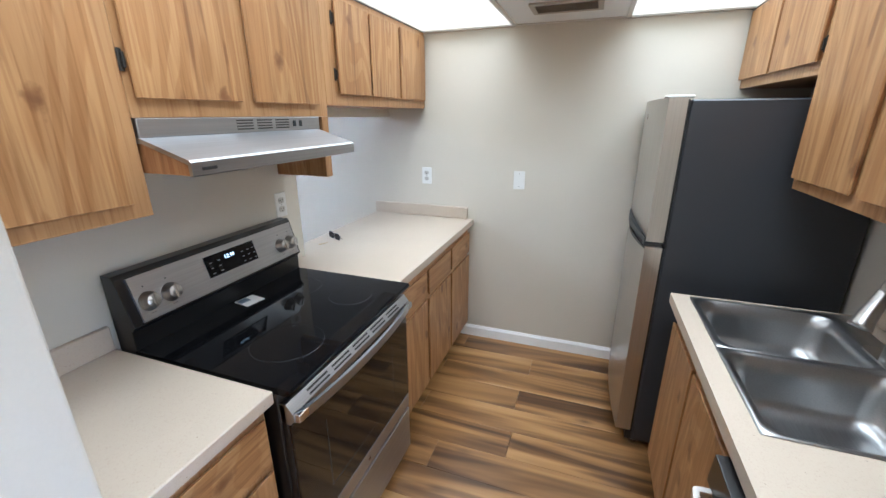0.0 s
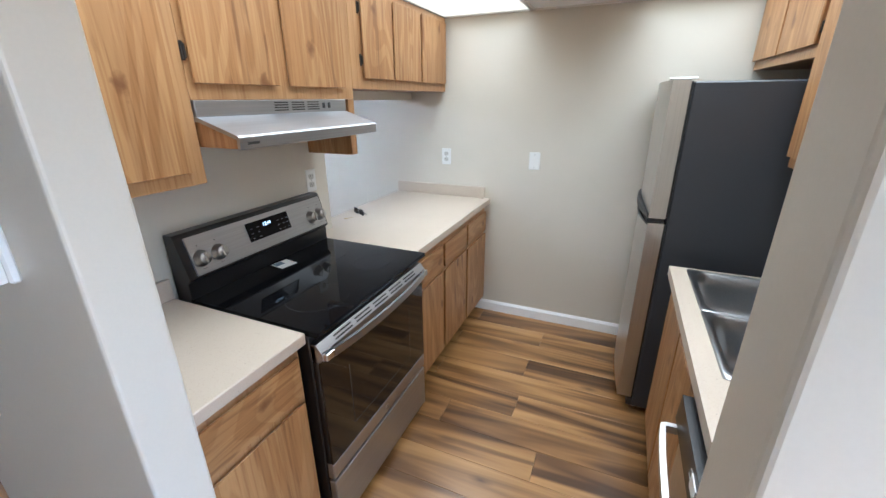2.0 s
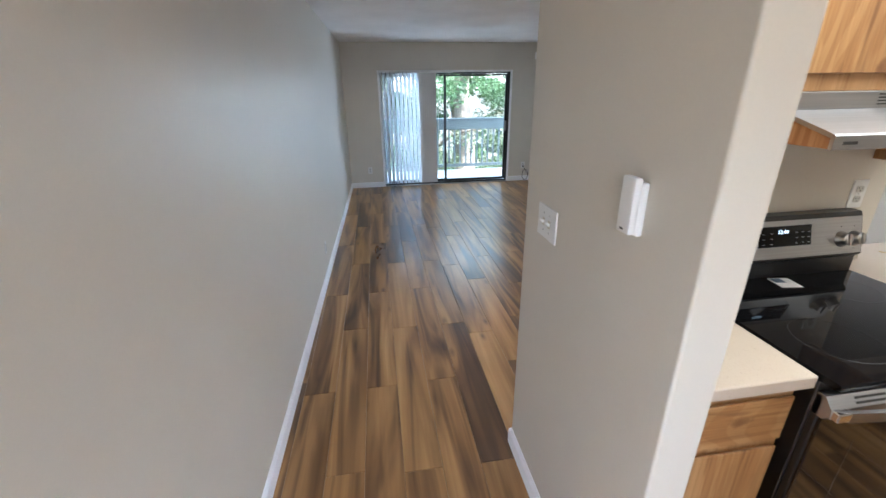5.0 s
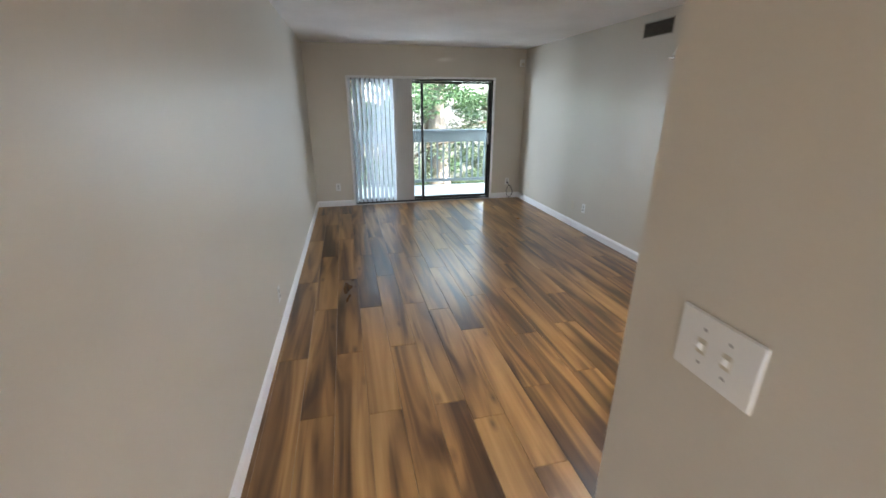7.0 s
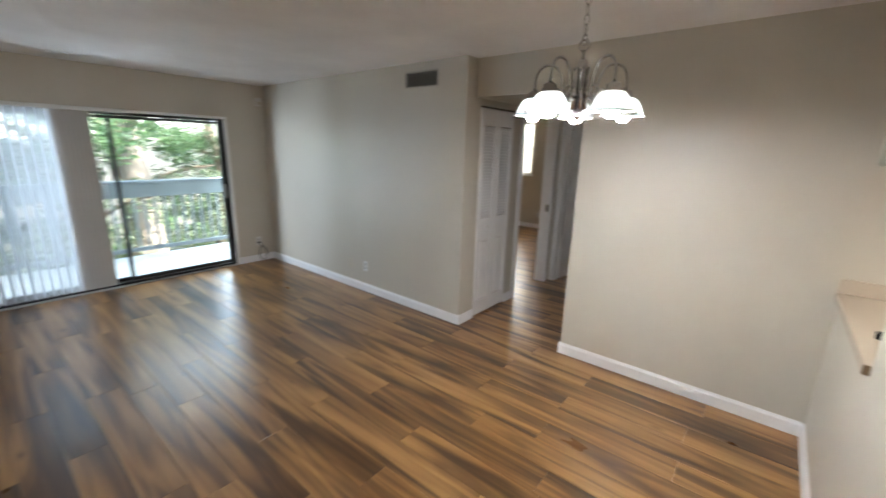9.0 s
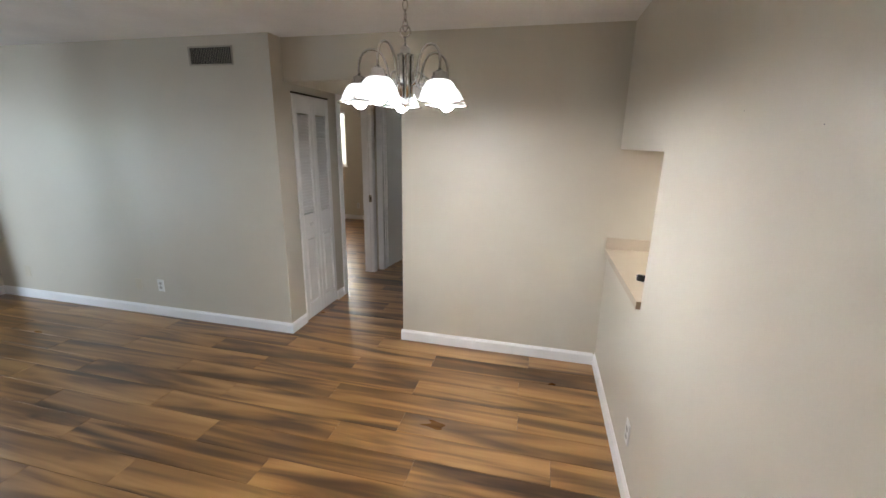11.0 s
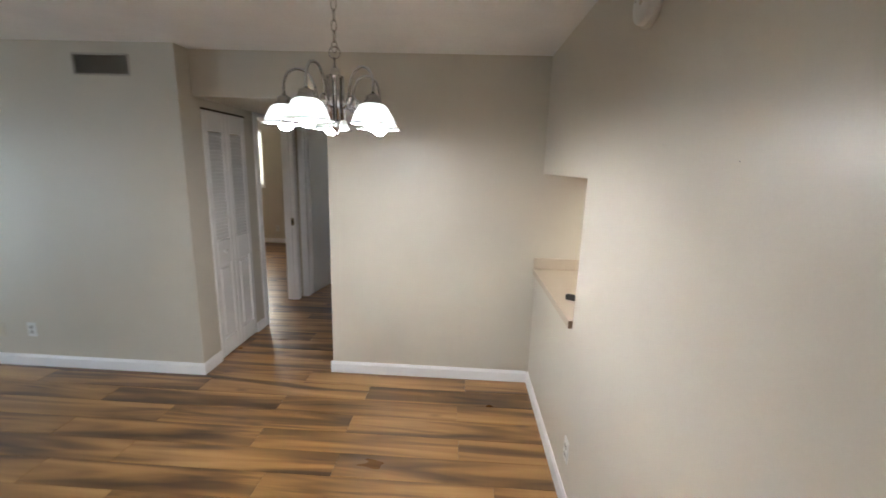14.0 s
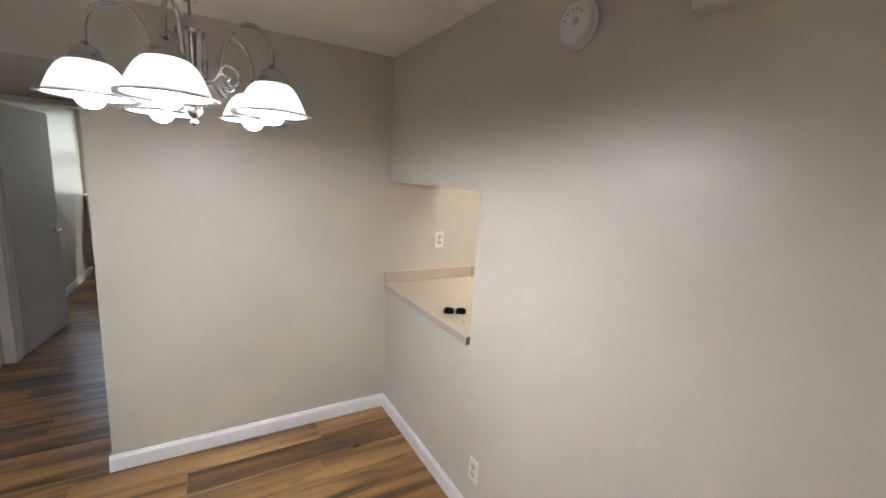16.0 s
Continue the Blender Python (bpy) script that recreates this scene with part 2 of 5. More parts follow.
WALL = plain("wall_paint", (0.607, 0.566, 0.488), 0.36, vary=0.025, fine=180, coarse=1.3, relief=0.10, dist=0.0012)
CEIL = plain("ceiling_texture", (0.92, 0.91, 0.91), 0.85, vary=0.05, fine=75, coarse=2.0, relief=0.65, dist=0.006)
TRIM = plain("trim_paint", (0.92, 0.92, 0.93), 0.35, vary=0.03, fine=90, relief=0.05)
DOORW = plain("door_paint", (0.84, 0.835, 0.83), 0.4, vary=0.03, fine=120, relief=0.06)
WOOD = oak("cabinet_oak", 2)
WOODH = oak("cabinet_oak_level", 1)
WOODF = oak("cabinet_face_frame", 2, (0.45, 0.262, 0.115), (0.40, 0.222, 0.092), figure=0.15)
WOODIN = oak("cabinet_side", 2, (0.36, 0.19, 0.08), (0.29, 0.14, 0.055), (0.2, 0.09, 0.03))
PLANK = plank_wood()
COUNTER = speckled("counter_laminate", (0.53, 0.45, 0.36))
STEEL = brushed("stainless", (0.46, 0.46, 0.47), 0.38, 1)
STEELZ = brushed("stainless_upright", (0.60, 0.58, 0.55), 0.3, 2)
SINKS = brushed("sink_steel", (0.43, 0.43, 0.43), 0.3, 1)
NICKEL = brushed("brushed_nickel", (0.50, 0.48, 0.455), 0.3, 2)
ARMM = brushed("chandelier_metal", (0.60, 0.595, 0.585), 0.22, 2)
CHROME = plain("chrome", (0.72, 0.72, 0.73), 0.12, 1.0, vary=0.02, relief=0)
BLACKG = plain("black_glass", (0.006, 0.006, 0.007), 0.04, vary=0.1, relief=0, gloss=0.2)
OVENG = plain("oven_glass", (0.010, 0.008, 0.007), 0.05, vary=0.1, relief=0, gloss=0.45)
BLACK = plain("black_enamel", (0.006, 0.006, 0.007), 0.3, vary=0.1, relief=0.02)
DARKP = plain("dark_plastic", (0.02, 0.021, 0.023), 0.4, vary=0.1, relief=0.05)
FRIDGE = plain("charcoal_case", (0.036, 0.038, 0.044), 0.42, vary=0.06, fine=300, relief=0.12, dist=0.001)
WHITEP = plain("white_plastic", (0.76, 0.76, 0.745), 0.32, vary=0.02, fine=120, relief=0.02)
RINGM = plain("burner_print", (0.05, 0.05, 0.05), 0.2, vary=0.05, relief=0)
GREYM = plain("grey_mark", (0.25, 0.25, 0.25), 0.5, vary=0.05, relief=0)
SLOT = plain("dark_slot", (0.03, 0.028, 0.026), 0.6, vary=0.1, relief=0)
SOCKET = plain("outlet_face", (0.52, 0.51, 0.48), 0.4, vary=0.03, relief=0)
IVORY = plain("wall_coloured_plate", (0.60, 0.55, 0.45), 0.4, vary=0.03, relief=0.02)
IRON = plain("dark_hinge", (0.045, 0.04, 0.035), 0.45, 0.6, vary=0.2, relief=0.1)
BRONZE = plain("dark_aluminium", (0.018, 0.018, 0.018), 0.4, 0.3, vary=0.15, relief=0.03)
VENTM = plain("vent_metal", (0.44, 0.40, 0.34), 0.5, 0.0, vary=0.08, relief=0.05)
TILEP = plain("ceiling_tile", (0.80, 0.80, 0.79), 0.8, vary=0.03, fine=200, relief=0.2)
GRID = plain("grid_metal", (0.72, 0.70, 0.66), 0.45, vary=0.04, relief=0.03)
GLASS = glass("clear_glass")
VANE = sheer("blind_vane", (0.84, 0.87, 0.90), 0.5)
STACKV = plain("blind_stack_vane", (0.62, 0.61, 0.60), 0.5, vary=0.03, relief=0.04)
DECK = plain("deck_board", (0.66, 0.64, 0.60), 0.7, vary=0.12, fine=30, relief=0.2)
RAILP = plain("rail_paint", (0.19, 0.225, 0.245), 0.5, vary=0.1, relief=0.1)
BARK = plain("bark", (0.26, 0.19, 0.13), 0.9, vary=0.45, fine=18, coarse=2.5, relief=0.9, dist=0.04, scale=(1, 1, 0.25))
BARKL = plain("pale_bark", (0.36, 0.29, 0.22), 0.85, vary=0.35, fine=14, coarse=2, relief=0.7, dist=0.03, scale=(1, 1, 0.2))
EARTH = plain("ground_litter", (0.10, 0.085, 0.05), 0.95, vary=0.4, fine=6, coarse=0.4, relief=0.6, dist=0.05)
LEAF = foliage("leaves", [(0.05, 0.10, 0.035), (0.075, 0.14, 0.05), (0.12, 0.20, 0.075), (0.06, 0.12, 0.06)])
LEAF2 = foliage("pale_leaves", [(0.08, 0.14, 0.055), (0.14, 0.21, 0.10), (0.22, 0.21, 0.13), (0.10, 0.16, 0.095)])
PAPER = plain("paper_card", (0.8, 0.8, 0.8), 0.5, vary=0.03, relief=0)
BLUEINK = plain("printed_ink", (0.10, 0.14, 0.22), 0.5, vary=0.1, relief=0)
BULBM = glow("bulb_glow", (1.0, 0.97, 0.93), BULB)
PANELM = glow("light_panel", (1.0, 0.945, 0.725), PANEL)
DIGIT = glow("display_digits", (0.75, 0.92, 1.0), 0.25)
SHADE = sheer("frosted_glass", (0.86, 0.905, 0.905), 0.16)
BLINDW = sheer("window_blind", (0.85, 0.85, 0.82), 0.6)

# ---- mesh helpers ----
def bm_box(x0, y0, z0, x1, y1, z1, bev=0.0, seg=1, bm=None):
    b = bmesh.new()
    bmesh.ops.create_cube(b, size=1.0)
    for v in b.verts:
        v.co = ((x0 + x1) / 2 + v.co.x * (x1 - x0), (y0 + y1) / 2 + v.co.y * (y1 - y0), (z0 + z1) / 2 + v.co.z * (z1 - z0))
    if bev:
        bmesh.ops.bevel(b, geom=b.edges[:], offset=bev, segments=seg, affect="EDGES", profile=0.7)
    if bm is None:
        return b
    return merge(bm, b)

def merge(bm, other):
    me = bpy.data.meshes.new("tmp")
    other.to_mesh(me)
    other.free()
    bm.from_mesh(me)
    bpy.data.meshes.remove(me)
    return bm

def boxes(items, bev=0.0):
    bm = bmesh.new()
    for b in items:
        bm_box(*b, bev=bev, bm=bm)
    return bm

def lathe(profile, seg=24, cap=False, at=(0, 0, 0), turn=None):
    bm = bmesh.new()
    rings = []
    for r, z in profile:
        rings.append([bm.verts.new((r * math.cos(2 * math.pi * i / seg), r * math.sin(2 * math.pi * i / seg), z)) for i in range(seg)])
    for a, b in zip(rings, rings[1:]):
        for i in range(seg):
            j = (i + 1) % seg
            bm.faces.new((a[i], a[j], b[j], b[i]))
    if cap:
        bm.faces.new(rings[0][::-1])
        bm.faces.new(rings[-1])
    bmesh.ops.recalc_face_normals(bm, faces=bm.faces)
    if turn is not None:
        bmesh.ops.transform(bm, matrix=turn, verts=bm.verts)
    bmesh.ops.translate(bm, vec=at, verts=bm.verts)
    for f in bm.faces:
        f.smooth = True
    return bm

def smooth_path(points, steps=6):
    pts = [Vector(p) for p in points]
    out = []
    for i in range(len(pts) - 1):
        p0, p1, p2, p3 = pts[max(i - 1, 0)], pts[i], pts[i + 1], pts[min(i + 2, len(pts) - 1)]
        for s in range(steps):
            t = s / steps
            out.append(0.5 * ((2 * p1) + (p2 - p0) * t + (2 * p0 - 5 * p1 + 4 * p2 - p3) * t * t + (3 * p1 - p0 - 3 * p2 + p3) * t ** 3))
    return out + [pts[-1]]

def tube(points, radius, seg=10, steps=6, closed=False):
    pts = smooth_path(points, steps) if steps > 1 else [Vector(p) for p in points]
    radii = radius if callable(radius) else (lambda u: radius)
    bm = bmesh.new()
    rings = []
    ref = Vector((0.31, 0.17, 0.93))
    n = len(pts)
    for i, p in enumerate(pts):
        if closed:
            d = pts[(i + 1) % n] - pts[i - 1]
        else:
            d = pts[min(i + 1, n - 1)] - pts[max(i - 1, 0)]
        d.normalize()
        a = d.cross(ref)
        if a.length < 0.05:
            a = d.cross(Vector((1, 0, 0)))
        a.normalize()
        b = d.cross(a)
        r = radii(i / max(1, n - 1))
        rings.append([bm.verts.new(p + r * (math.cos(2 * math.pi * k / seg) * a + math.sin(2 * math.pi * k / seg) * b)) for k in range(seg)])
    pairs = list(zip(rings, rings[1:])) + ([(rings[-1], rings[0])] if closed else [])
    for q, w in pairs:
        for k in range(seg):
            j = (k + 1) % seg
            bm.faces.new((q[k], q[j], w[j], w[k]))
    if not closed:
        bm.faces.new(rings[0][::-1])
        bm.faces.new(rings[-1])
    bmesh.ops.recalc_face_normals(bm, faces=bm.faces)
    for f in bm.faces:
        f.smooth = True
    return bm

def prism(outline, axis, a, b, bev=0.0):
    """An outline in the two other axes, drawn out along an axis from a to b."""
    bm = bmesh.new()
    def at(p, s):
        return {0: (s, p[0], p[1]), 1: (p[0], s, p[1]), 2: (p[0], p[1], s)}[axis]
    lo, hi = [bm.verts.new(at(p, a)) for p in outline], [bm.verts.new(at(p, b)) for p in outline]
    bm.faces.new(lo[::-1])
    bm.faces.new(hi)
    for i in range(len(outline)):
        j = (i + 1) % len(outline)
        bm.faces.new((lo[i], lo[j], hi[j], hi[i]))
    bmesh.ops.recalc_face_normals(bm, faces=bm.faces)
    if bev:
        bmesh.ops.bevel(bm, geom=bm.edges[:], offset=bev, segments=2, affect="EDGES", profile=0.7)
    return bm

def band(points, z0, z1, thick):
    """A flat bar, upright in section, that follows a path of (x, y); it thickens towards +x."""
    path = smooth_path([(x, y, 0) for x, y in points], 4)
    inner = []
    for i, p in enumerate(path):
        d = (path[min(i + 1, len(path) - 1)] - path[max(i - 1, 0)]).normalized()
        inner.append((p.x + thick * abs(d.y), p.y - thick * d.x * (1 if d.y > 0 else -1)))
    return prism([(p.x, p.y) for p in path] + inner[::-1], 2, z0, z1)

def mesh_of(name, bm, material):
    me = bpy.data.meshes.new(name)
    bm.to_mesh(me)
    bm.free()
    me.materials.append(material)
    return me

def base_of(ob):
    p = Vector((0, 0, 0))
    while ob:
        p += ob.location
        ob = ob.parent
    return p

def part(name, bm, material, parent, label=""):
    """One mesh, given in the place's own metres, under a thing or a part."""
    bmesh.ops.translate(bm, vec=-base_of(parent), verts=bm.verts)
    ob = new(name, mesh_of(name, bm, material))
    ob.parent = parent
    return tagged(ob, label)

def thing(name, at, label, category, group=""):
    ob = new(name)
    ob.empty_display_size = 0.1
    ob.location = at
    return tagged(ob, label, category, group)

def single(name, bm, material, at, label, category, group=""):
    bmesh.ops.translate(bm, vec=-Vector(at), verts=bm.verts)
    ob = new(name, mesh_of(name, bm, material))
    ob.location = at
    return tagged(ob, label, category, group)

def built(name, bm, material, label="", category=""):
    return tagged(new(name, mesh_of(name, bm, material)), label, category, kind="structure")

def text_part(name, body, size, material, m, parent):
    cu = bpy.data.curves.new(name, "FONT")
    cu.body, cu.size, cu.extrude, cu.align_x, cu.align_y = body, size, 0.0004, "CENTER", "CENTER"
    tmp = bpy.data.objects.new(name, cu)
    me = bpy.data.meshes.new_from_object(tmp)
    bpy.data.objects.remove(tmp)
    me.transform(Matrix.Translation(-base_of(parent)) @ m)
    me.materials.append(material)
    ob = new(name, me)
    ob.parent = parent
    return ob

# ---- structure ----
XW, XS, XK, XR = -7.39, -1.475, -1.36, 1.0
YS, YH, YL, YN = -0.745, 0.335, 2.70, 2.85
ZC, ZK = 2.37, 2.11

def ys(x):
    """The south wall runs a little out of square."""
    return -0.785 - 0.011 * (x + 1.0)

built("wall_south", prism([(-7.51, -0.95), (1.7, -0.95), (1.7, ys(1.7)), (-7.51, ys(-7.51))], 2, 0, ZC), WALL, "beige painted drywall", "wall")
built("wall_west", boxes([(-7.51, -0.713, 0, XW, -0.12, ZC), (-7.51, 2.18, 0, XW, YL, ZC), (-7.51, -0.12, 1.925, XW, 2.18, ZC)]), WALL, "beige painted drywall round a sliding door", "wall")
built("wall_living_north", boxes([(-7.51, YL, 0, -4.07, 2.80, ZC)]), WALL, "beige painted drywall", "wall")
built("wall_hall_west", boxes([(-4.07, YL, 0, -3.97, 2.925, ZC), (-4.07, 2.925, 2.0, -3.97, 3.50, ZC), (-4.07, 3.50, 0, -3.97, 3.71, ZC),
                               (-4.07, 3.71, 2.04, -3.97, 4.49, ZC), (-4.07, 4.49, 0, -3.97, 4.72, ZC)]), WALL, "beige painted drywall with two door openings", "wall")
built("wall_hall_end", boxes([(-3.97, 4.62, 0, -3.90, 4.72, ZC), (-3.90, 4.62, 2.04, -3.10, 4.72, ZC), (-3.10, 4.62, 0, -1.4, 4.72, ZC)]), WALL, "beige painted drywall with a door opening", "wall")
built("wall_hall_east", boxes([(-3.01, 2.95, 0, -2.91, 4.62, ZC)]), WALL, "beige painted drywall", "wall")
built("wall_north", boxes([(-3.01, YN, 0, 1.1, 2.95, ZC)]), WALL, "beige painted drywall", "wall")
built("wall_hall_header", boxes([(-3.97, YN, 2.06, -3.01, 2.95, ZC)]), WALL, "beige drywall header over the hall", "wall")
built("ceiling_hall", boxes([(-3.97, 2.95, 2.06, -3.01, 4.62, 2.12)]), WALL, "low painted hall ceiling", "ceiling")
built("wall_kitchen_west", boxes([(XS, 0.44, 0, XK, 1.82, ZC), (XS, 1.82, 1.60, XK, YN, ZC), (XS, 1.82, 0, XK, YN, 0.876)]), WALL, "beige drywall with a pass-through over the counter", "wall")
def jamb_wall(name, x0, x1, end):
    b = boxes([(x0, YH, 0, x1, 0.44, ZC)])
    ed = [e for e in b.edges if abs(e.verts[0].co.z - e.verts[1].co.z) > 1 and abs(e.verts[0].co.x - end) < 1e-4]
    bmesh.ops.bevel(b, geom=ed, offset=0.007, segments=3, affect="EDGES", profile=0.5)
    return built(name, b, WALL, "beige painted drywall with a rounded corner bead", "wall")
jamb_wall("wall_stub_west", XS, -0.615, -0.615)
jamb_wall("wall_stub_east", 0.222, 1.7, 0.222)
built("wall_opening_header", boxes([(-0.615, YH, 2.14, 0.222, 0.44, ZC)]), WALL, "beige drywall header", "wall")
built("wall_kitchen_east", boxes([(XR, 0.44, 0, 1.1, YN, ZC)]), WALL, "beige painted drywall", "wall")
# out-of-view opening, added to let the entry fill light in
built("wall_entry_east", boxes([(1.6, -0.81, 0, 1.7, -0.70, ZC), (1.6, 0.20, 0, 1.7, YH, ZC), (1.6, -0.70, 2.04, 1.7, 0.20, ZC)]), WALL, "beige painted drywall round an added doorway opening", "wall")
built("wall_bedroom_north", boxes([(-7.51, 7.78, 0, -7.1, 7.9, ZC), (-7.1, 7.78, 0, -5.95, 7.9, 1.13), (-7.1, 7.78, 2.2, -5.95, 7.9, ZC), (-5.95, 7.78, 0, -3.98, 7.9, ZC),
                                   (-3.98, 7.78, 0, -2.6, 7.9, 1.13), (-3.98, 7.78, 2.25, -2.6, 7.9, ZC), (-2.6, 7.78, 0, -1.4, 7.9, ZC)]), WALL, "beige drywall with two windows", "wall")
built("wall_bedroom_divide", boxes([(-4.12, 4.72, 0, -4.02, 7.78, ZC)]), WALL, "beige painted drywall", "wall")
built("wall_bedroom_west", boxes([(-7.51, 2.80, 0, XW, 7.78, ZC)]), WALL, "beige painted drywall", "wall")
built("wall_bedroom_east", boxes([(-1.5, 4.72, 0, -1.4, 7.78, ZC)]), WALL, "beige painted drywall", "wall")
built("wall_closet_back", boxes([(-4.75, 2.80, 0, -4.70, 3.66, ZC), (-4.70, 3.61, 0, -4.07, 3.66, ZC)]), WALL, "plain closet drywall", "wall")
built("ceiling", boxes([(-7.51, -0.95, ZC, 1.7, 7.9, ZC + 0.12)]), CEIL, "white textured ceiling", "ceiling")

# kitchen's dropped ceiling: T-bars, light panels, a tile
def drop_ceiling():
    xs, ys = [-1.36, -0.505, 0.11, 1.0], [0.44, 1.63, 2.85]
    bars = []
    for x in xs[1:3]:
        bars.append((x - 0.012, 0.44, ZK - 0.004, x + 0.012, 2.85, ZK + 0.035))
    bars.append((-1.09, 1.618, ZK - 0.003, 0.69, 1.642, ZK + 0.03))
    bars += [(-1.09, 2.83, ZK - 0.004, 0.69, 2.85, ZK + 0.02), (-1.36, 0.44, ZK - 0.004, 1.0, 0.46, ZK + 0.02)]
    g = built("ceiling_grid", boxes(bars), GRID, "painted metal ceiling grid", "ceiling grid")
    for a, (x0, x1) in enumerate(((-1.09, -0.517), (-0.493, 0.098), (0.122, 0.69))):
        for y0, y1 in ((0.46, 1.618), (1.642, 2.83)):
            if a == 1:
                single("ceiling_tile", bm_box(x0, y0, ZK + 0.003, x1, y1, ZK + 0.012, 0.001), TILEP, ((x0 + x1) / 2, (y0 + y1) / 2, ZK), "white fibre tile in the dropped ceiling", "ceiling tile", "kitchen ceiling tiles")
                continue
            p = thing("ceiling_light", ((x0 + x1) / 2, (y0 + y1) / 2, ZK), "glowing white diffuser panel in the dropped ceiling", "ceiling light", "kitchen ceiling lights")
            part("diffuser", bm_box(x0, y0, ZK + 0.003, x1, y1, ZK + 0.008), PANELM, p)
    built("ceiling_kitchen_closure", boxes([(-1.36, 0.44, ZK + 0.06, 1.0, 2.85, ZK + 0.09)]), TILEP, "white board above the grid", "ceiling")
drop_ceiling()

def ceiling_vent():
    v = thing("ceiling_vent", (-0.19, 2.49, ZK), "white ceiling vent with dark slots", "vent")
    part("frame", boxes([(-0.36, 2.385, ZK - 0.008, -0.02, 2.405, ZK + 0.003), (-0.36, 2.565, ZK - 0.008, -0.02, 2.59, ZK + 0.003), (-0.36, 2.405, ZK - 0.008, -0.335, 2.565, ZK + 0.003), (-0.045, 2.405, ZK - 0.008, -0.02, 2.565, ZK + 0.003)], 0.002), VENTM, v)
    part("backing", boxes([(-0.335, 2.405, ZK - 0.001, -0.045, 2.565, ZK + 0.002)]), SLOT, v)
    for i in range(7):
        y = 2.415 + i * 0.0225
        part("slat", prism([(y, ZK - 0.006), (y + 0.012, ZK - 0.001), (y + 0.012, ZK - 0.003), (y, ZK - 0.008)], 0, -0.335, -0.045), VENTM, v)
ceiling_vent()

def baseboard(x0, y0, x1, y1, nx, ny, h=0.092):
    """A run of moulded baseboard along a wall's foot; n points into the room."""
    t = 0.014
    prof = [(0, 0), (t, 0), (t, h * 0.78), (t * 0.75, h * 0.86), (t * 0.45, h * 0.93), (t * 0.35, h), (0, h)]
    bm = bmesh.new()
    a = [bm.verts.new((x0 + nx * p, y0 + ny * p, z)) for p, z in prof]
    b = [bm.verts.new((x1 + nx * p, y1 + ny * p, z)) for p, z in prof]
    bm.faces.new(a)
    bm.faces.new(b[::-1])
    for i in range(len(prof)):
        j = (i + 1) % len(prof)
        bm.faces.new((a[i], b[i], b[j], a[j]))
    bmesh.ops.recalc_face_normals(bm, faces=bm.faces)
    built("baseboard", bm, TRIM, "white painted baseboard", "baseboard")

baseboard(XW, ys(XW), 1.6, ys(1.6), 0, 1)
baseboard(XW, ys(XW) + 0.014, XW, -0.135, 1, 0)
baseboard(XW, 2.20, XW, YL, 1, 0)
baseboard(XW + 0.014, YL, -3.97 + 0.014, YL, 0, -1)
baseboard(-3.97, YL, -3.97, 2.92, 1, 0)
baseboard(-3.97, 3.505, -3.97, 3.64, 1, 0)
baseboard(-3.01 - 0.014, YN, XS - 0.014, YN, 0, -1)
baseboard(-3.01, YN, -3.01, 4.62, -1, 0)
baseboard(XS, YH - 0.014, XS, YN, -1, 0)
baseboard(XS, YH, -0.615, YH, 0, -1)
baseboard(0.222, YH, 1.6, YH, 0, -1)
baseboard(-0.85, YN, 0.34, YN, 0, -1, 0.085)
baseboard(-7.39, 7.78, -4.12, 7.78, 0, -1)
baseboard(-4.02, 7.78, -1.5, 7.78, 0, -1)
baseboard(-4.02, 4.74, -4.02, 7.766, 1, 0)
baseboard(-4.12, 4.72, -4.12, 7.766, -1, 0)

def casing(name, pieces, label):
    built(name, boxes(pieces, 0.004), TRIM, label, "door frame")
# bedroom door frame in the hall's west side, and the one at the hall's end
casing("door_frame_1", [(-4.085, 3.71, 0, -3.955, 3.73, 2.02), (-4.085, 4.47, 0, -3.955, 4.49, 2.02), (-4.085, 3.71, 2.02, -3.955, 4.49, 2.04),
                        (-3.968, 3.65, 0, -3.952, 3.715, 2.035), (-3.968, 4.485, 0, -3.952, 4.55, 2.035), (-3.968, 3.65, 2.035, -3.952, 4.55, 2.058),
                        (-4.03, 4.458, 0, -3.995, 4.47, 2.02), (-4.088, 4.485, 0, -4.072, 4.55, 2.035)], "white painted bedroom door frame")
casing("door_frame_2", [(-3.90, 4.605, 0, -3.88, 4.735, 2.02), (-3.12, 4.605, 0, -3.10, 4.735, 2.02), (-3.90, 4.605, 2.02, -3.10, 4.735, 2.04),
                        (-3.95, 4.602, 0, -3.895, 4.618, 2.035), (-3.105, 4.602, 0, -3.05, 4.618, 2.035), (-3.95, 4.602, 2.035, -3.05, 4.618, 2.058),
                        (-3.88, 4.66, 0, -3.868, 4.69, 2.02)], "white painted bedroom door frame")

def strike_plate():
    s = thing("strike_plate", (-4.0, 4.47, 0.95), "worn brass strike plate on the door jamb", "strike plate")
    part("plate", bm_box(-4.0, 4.452, 0.905, -3.965, 4.457, 0.99, 0.001), plain("aged_brass", (0.28, 0.24, 0.18), 0.4, 0.9), s)
    part("latch_hole", bm_box(-3.99, 4.4505, 0.93, -3.975, 4.4518, 0.965), SLOT, s)
strike_plate()

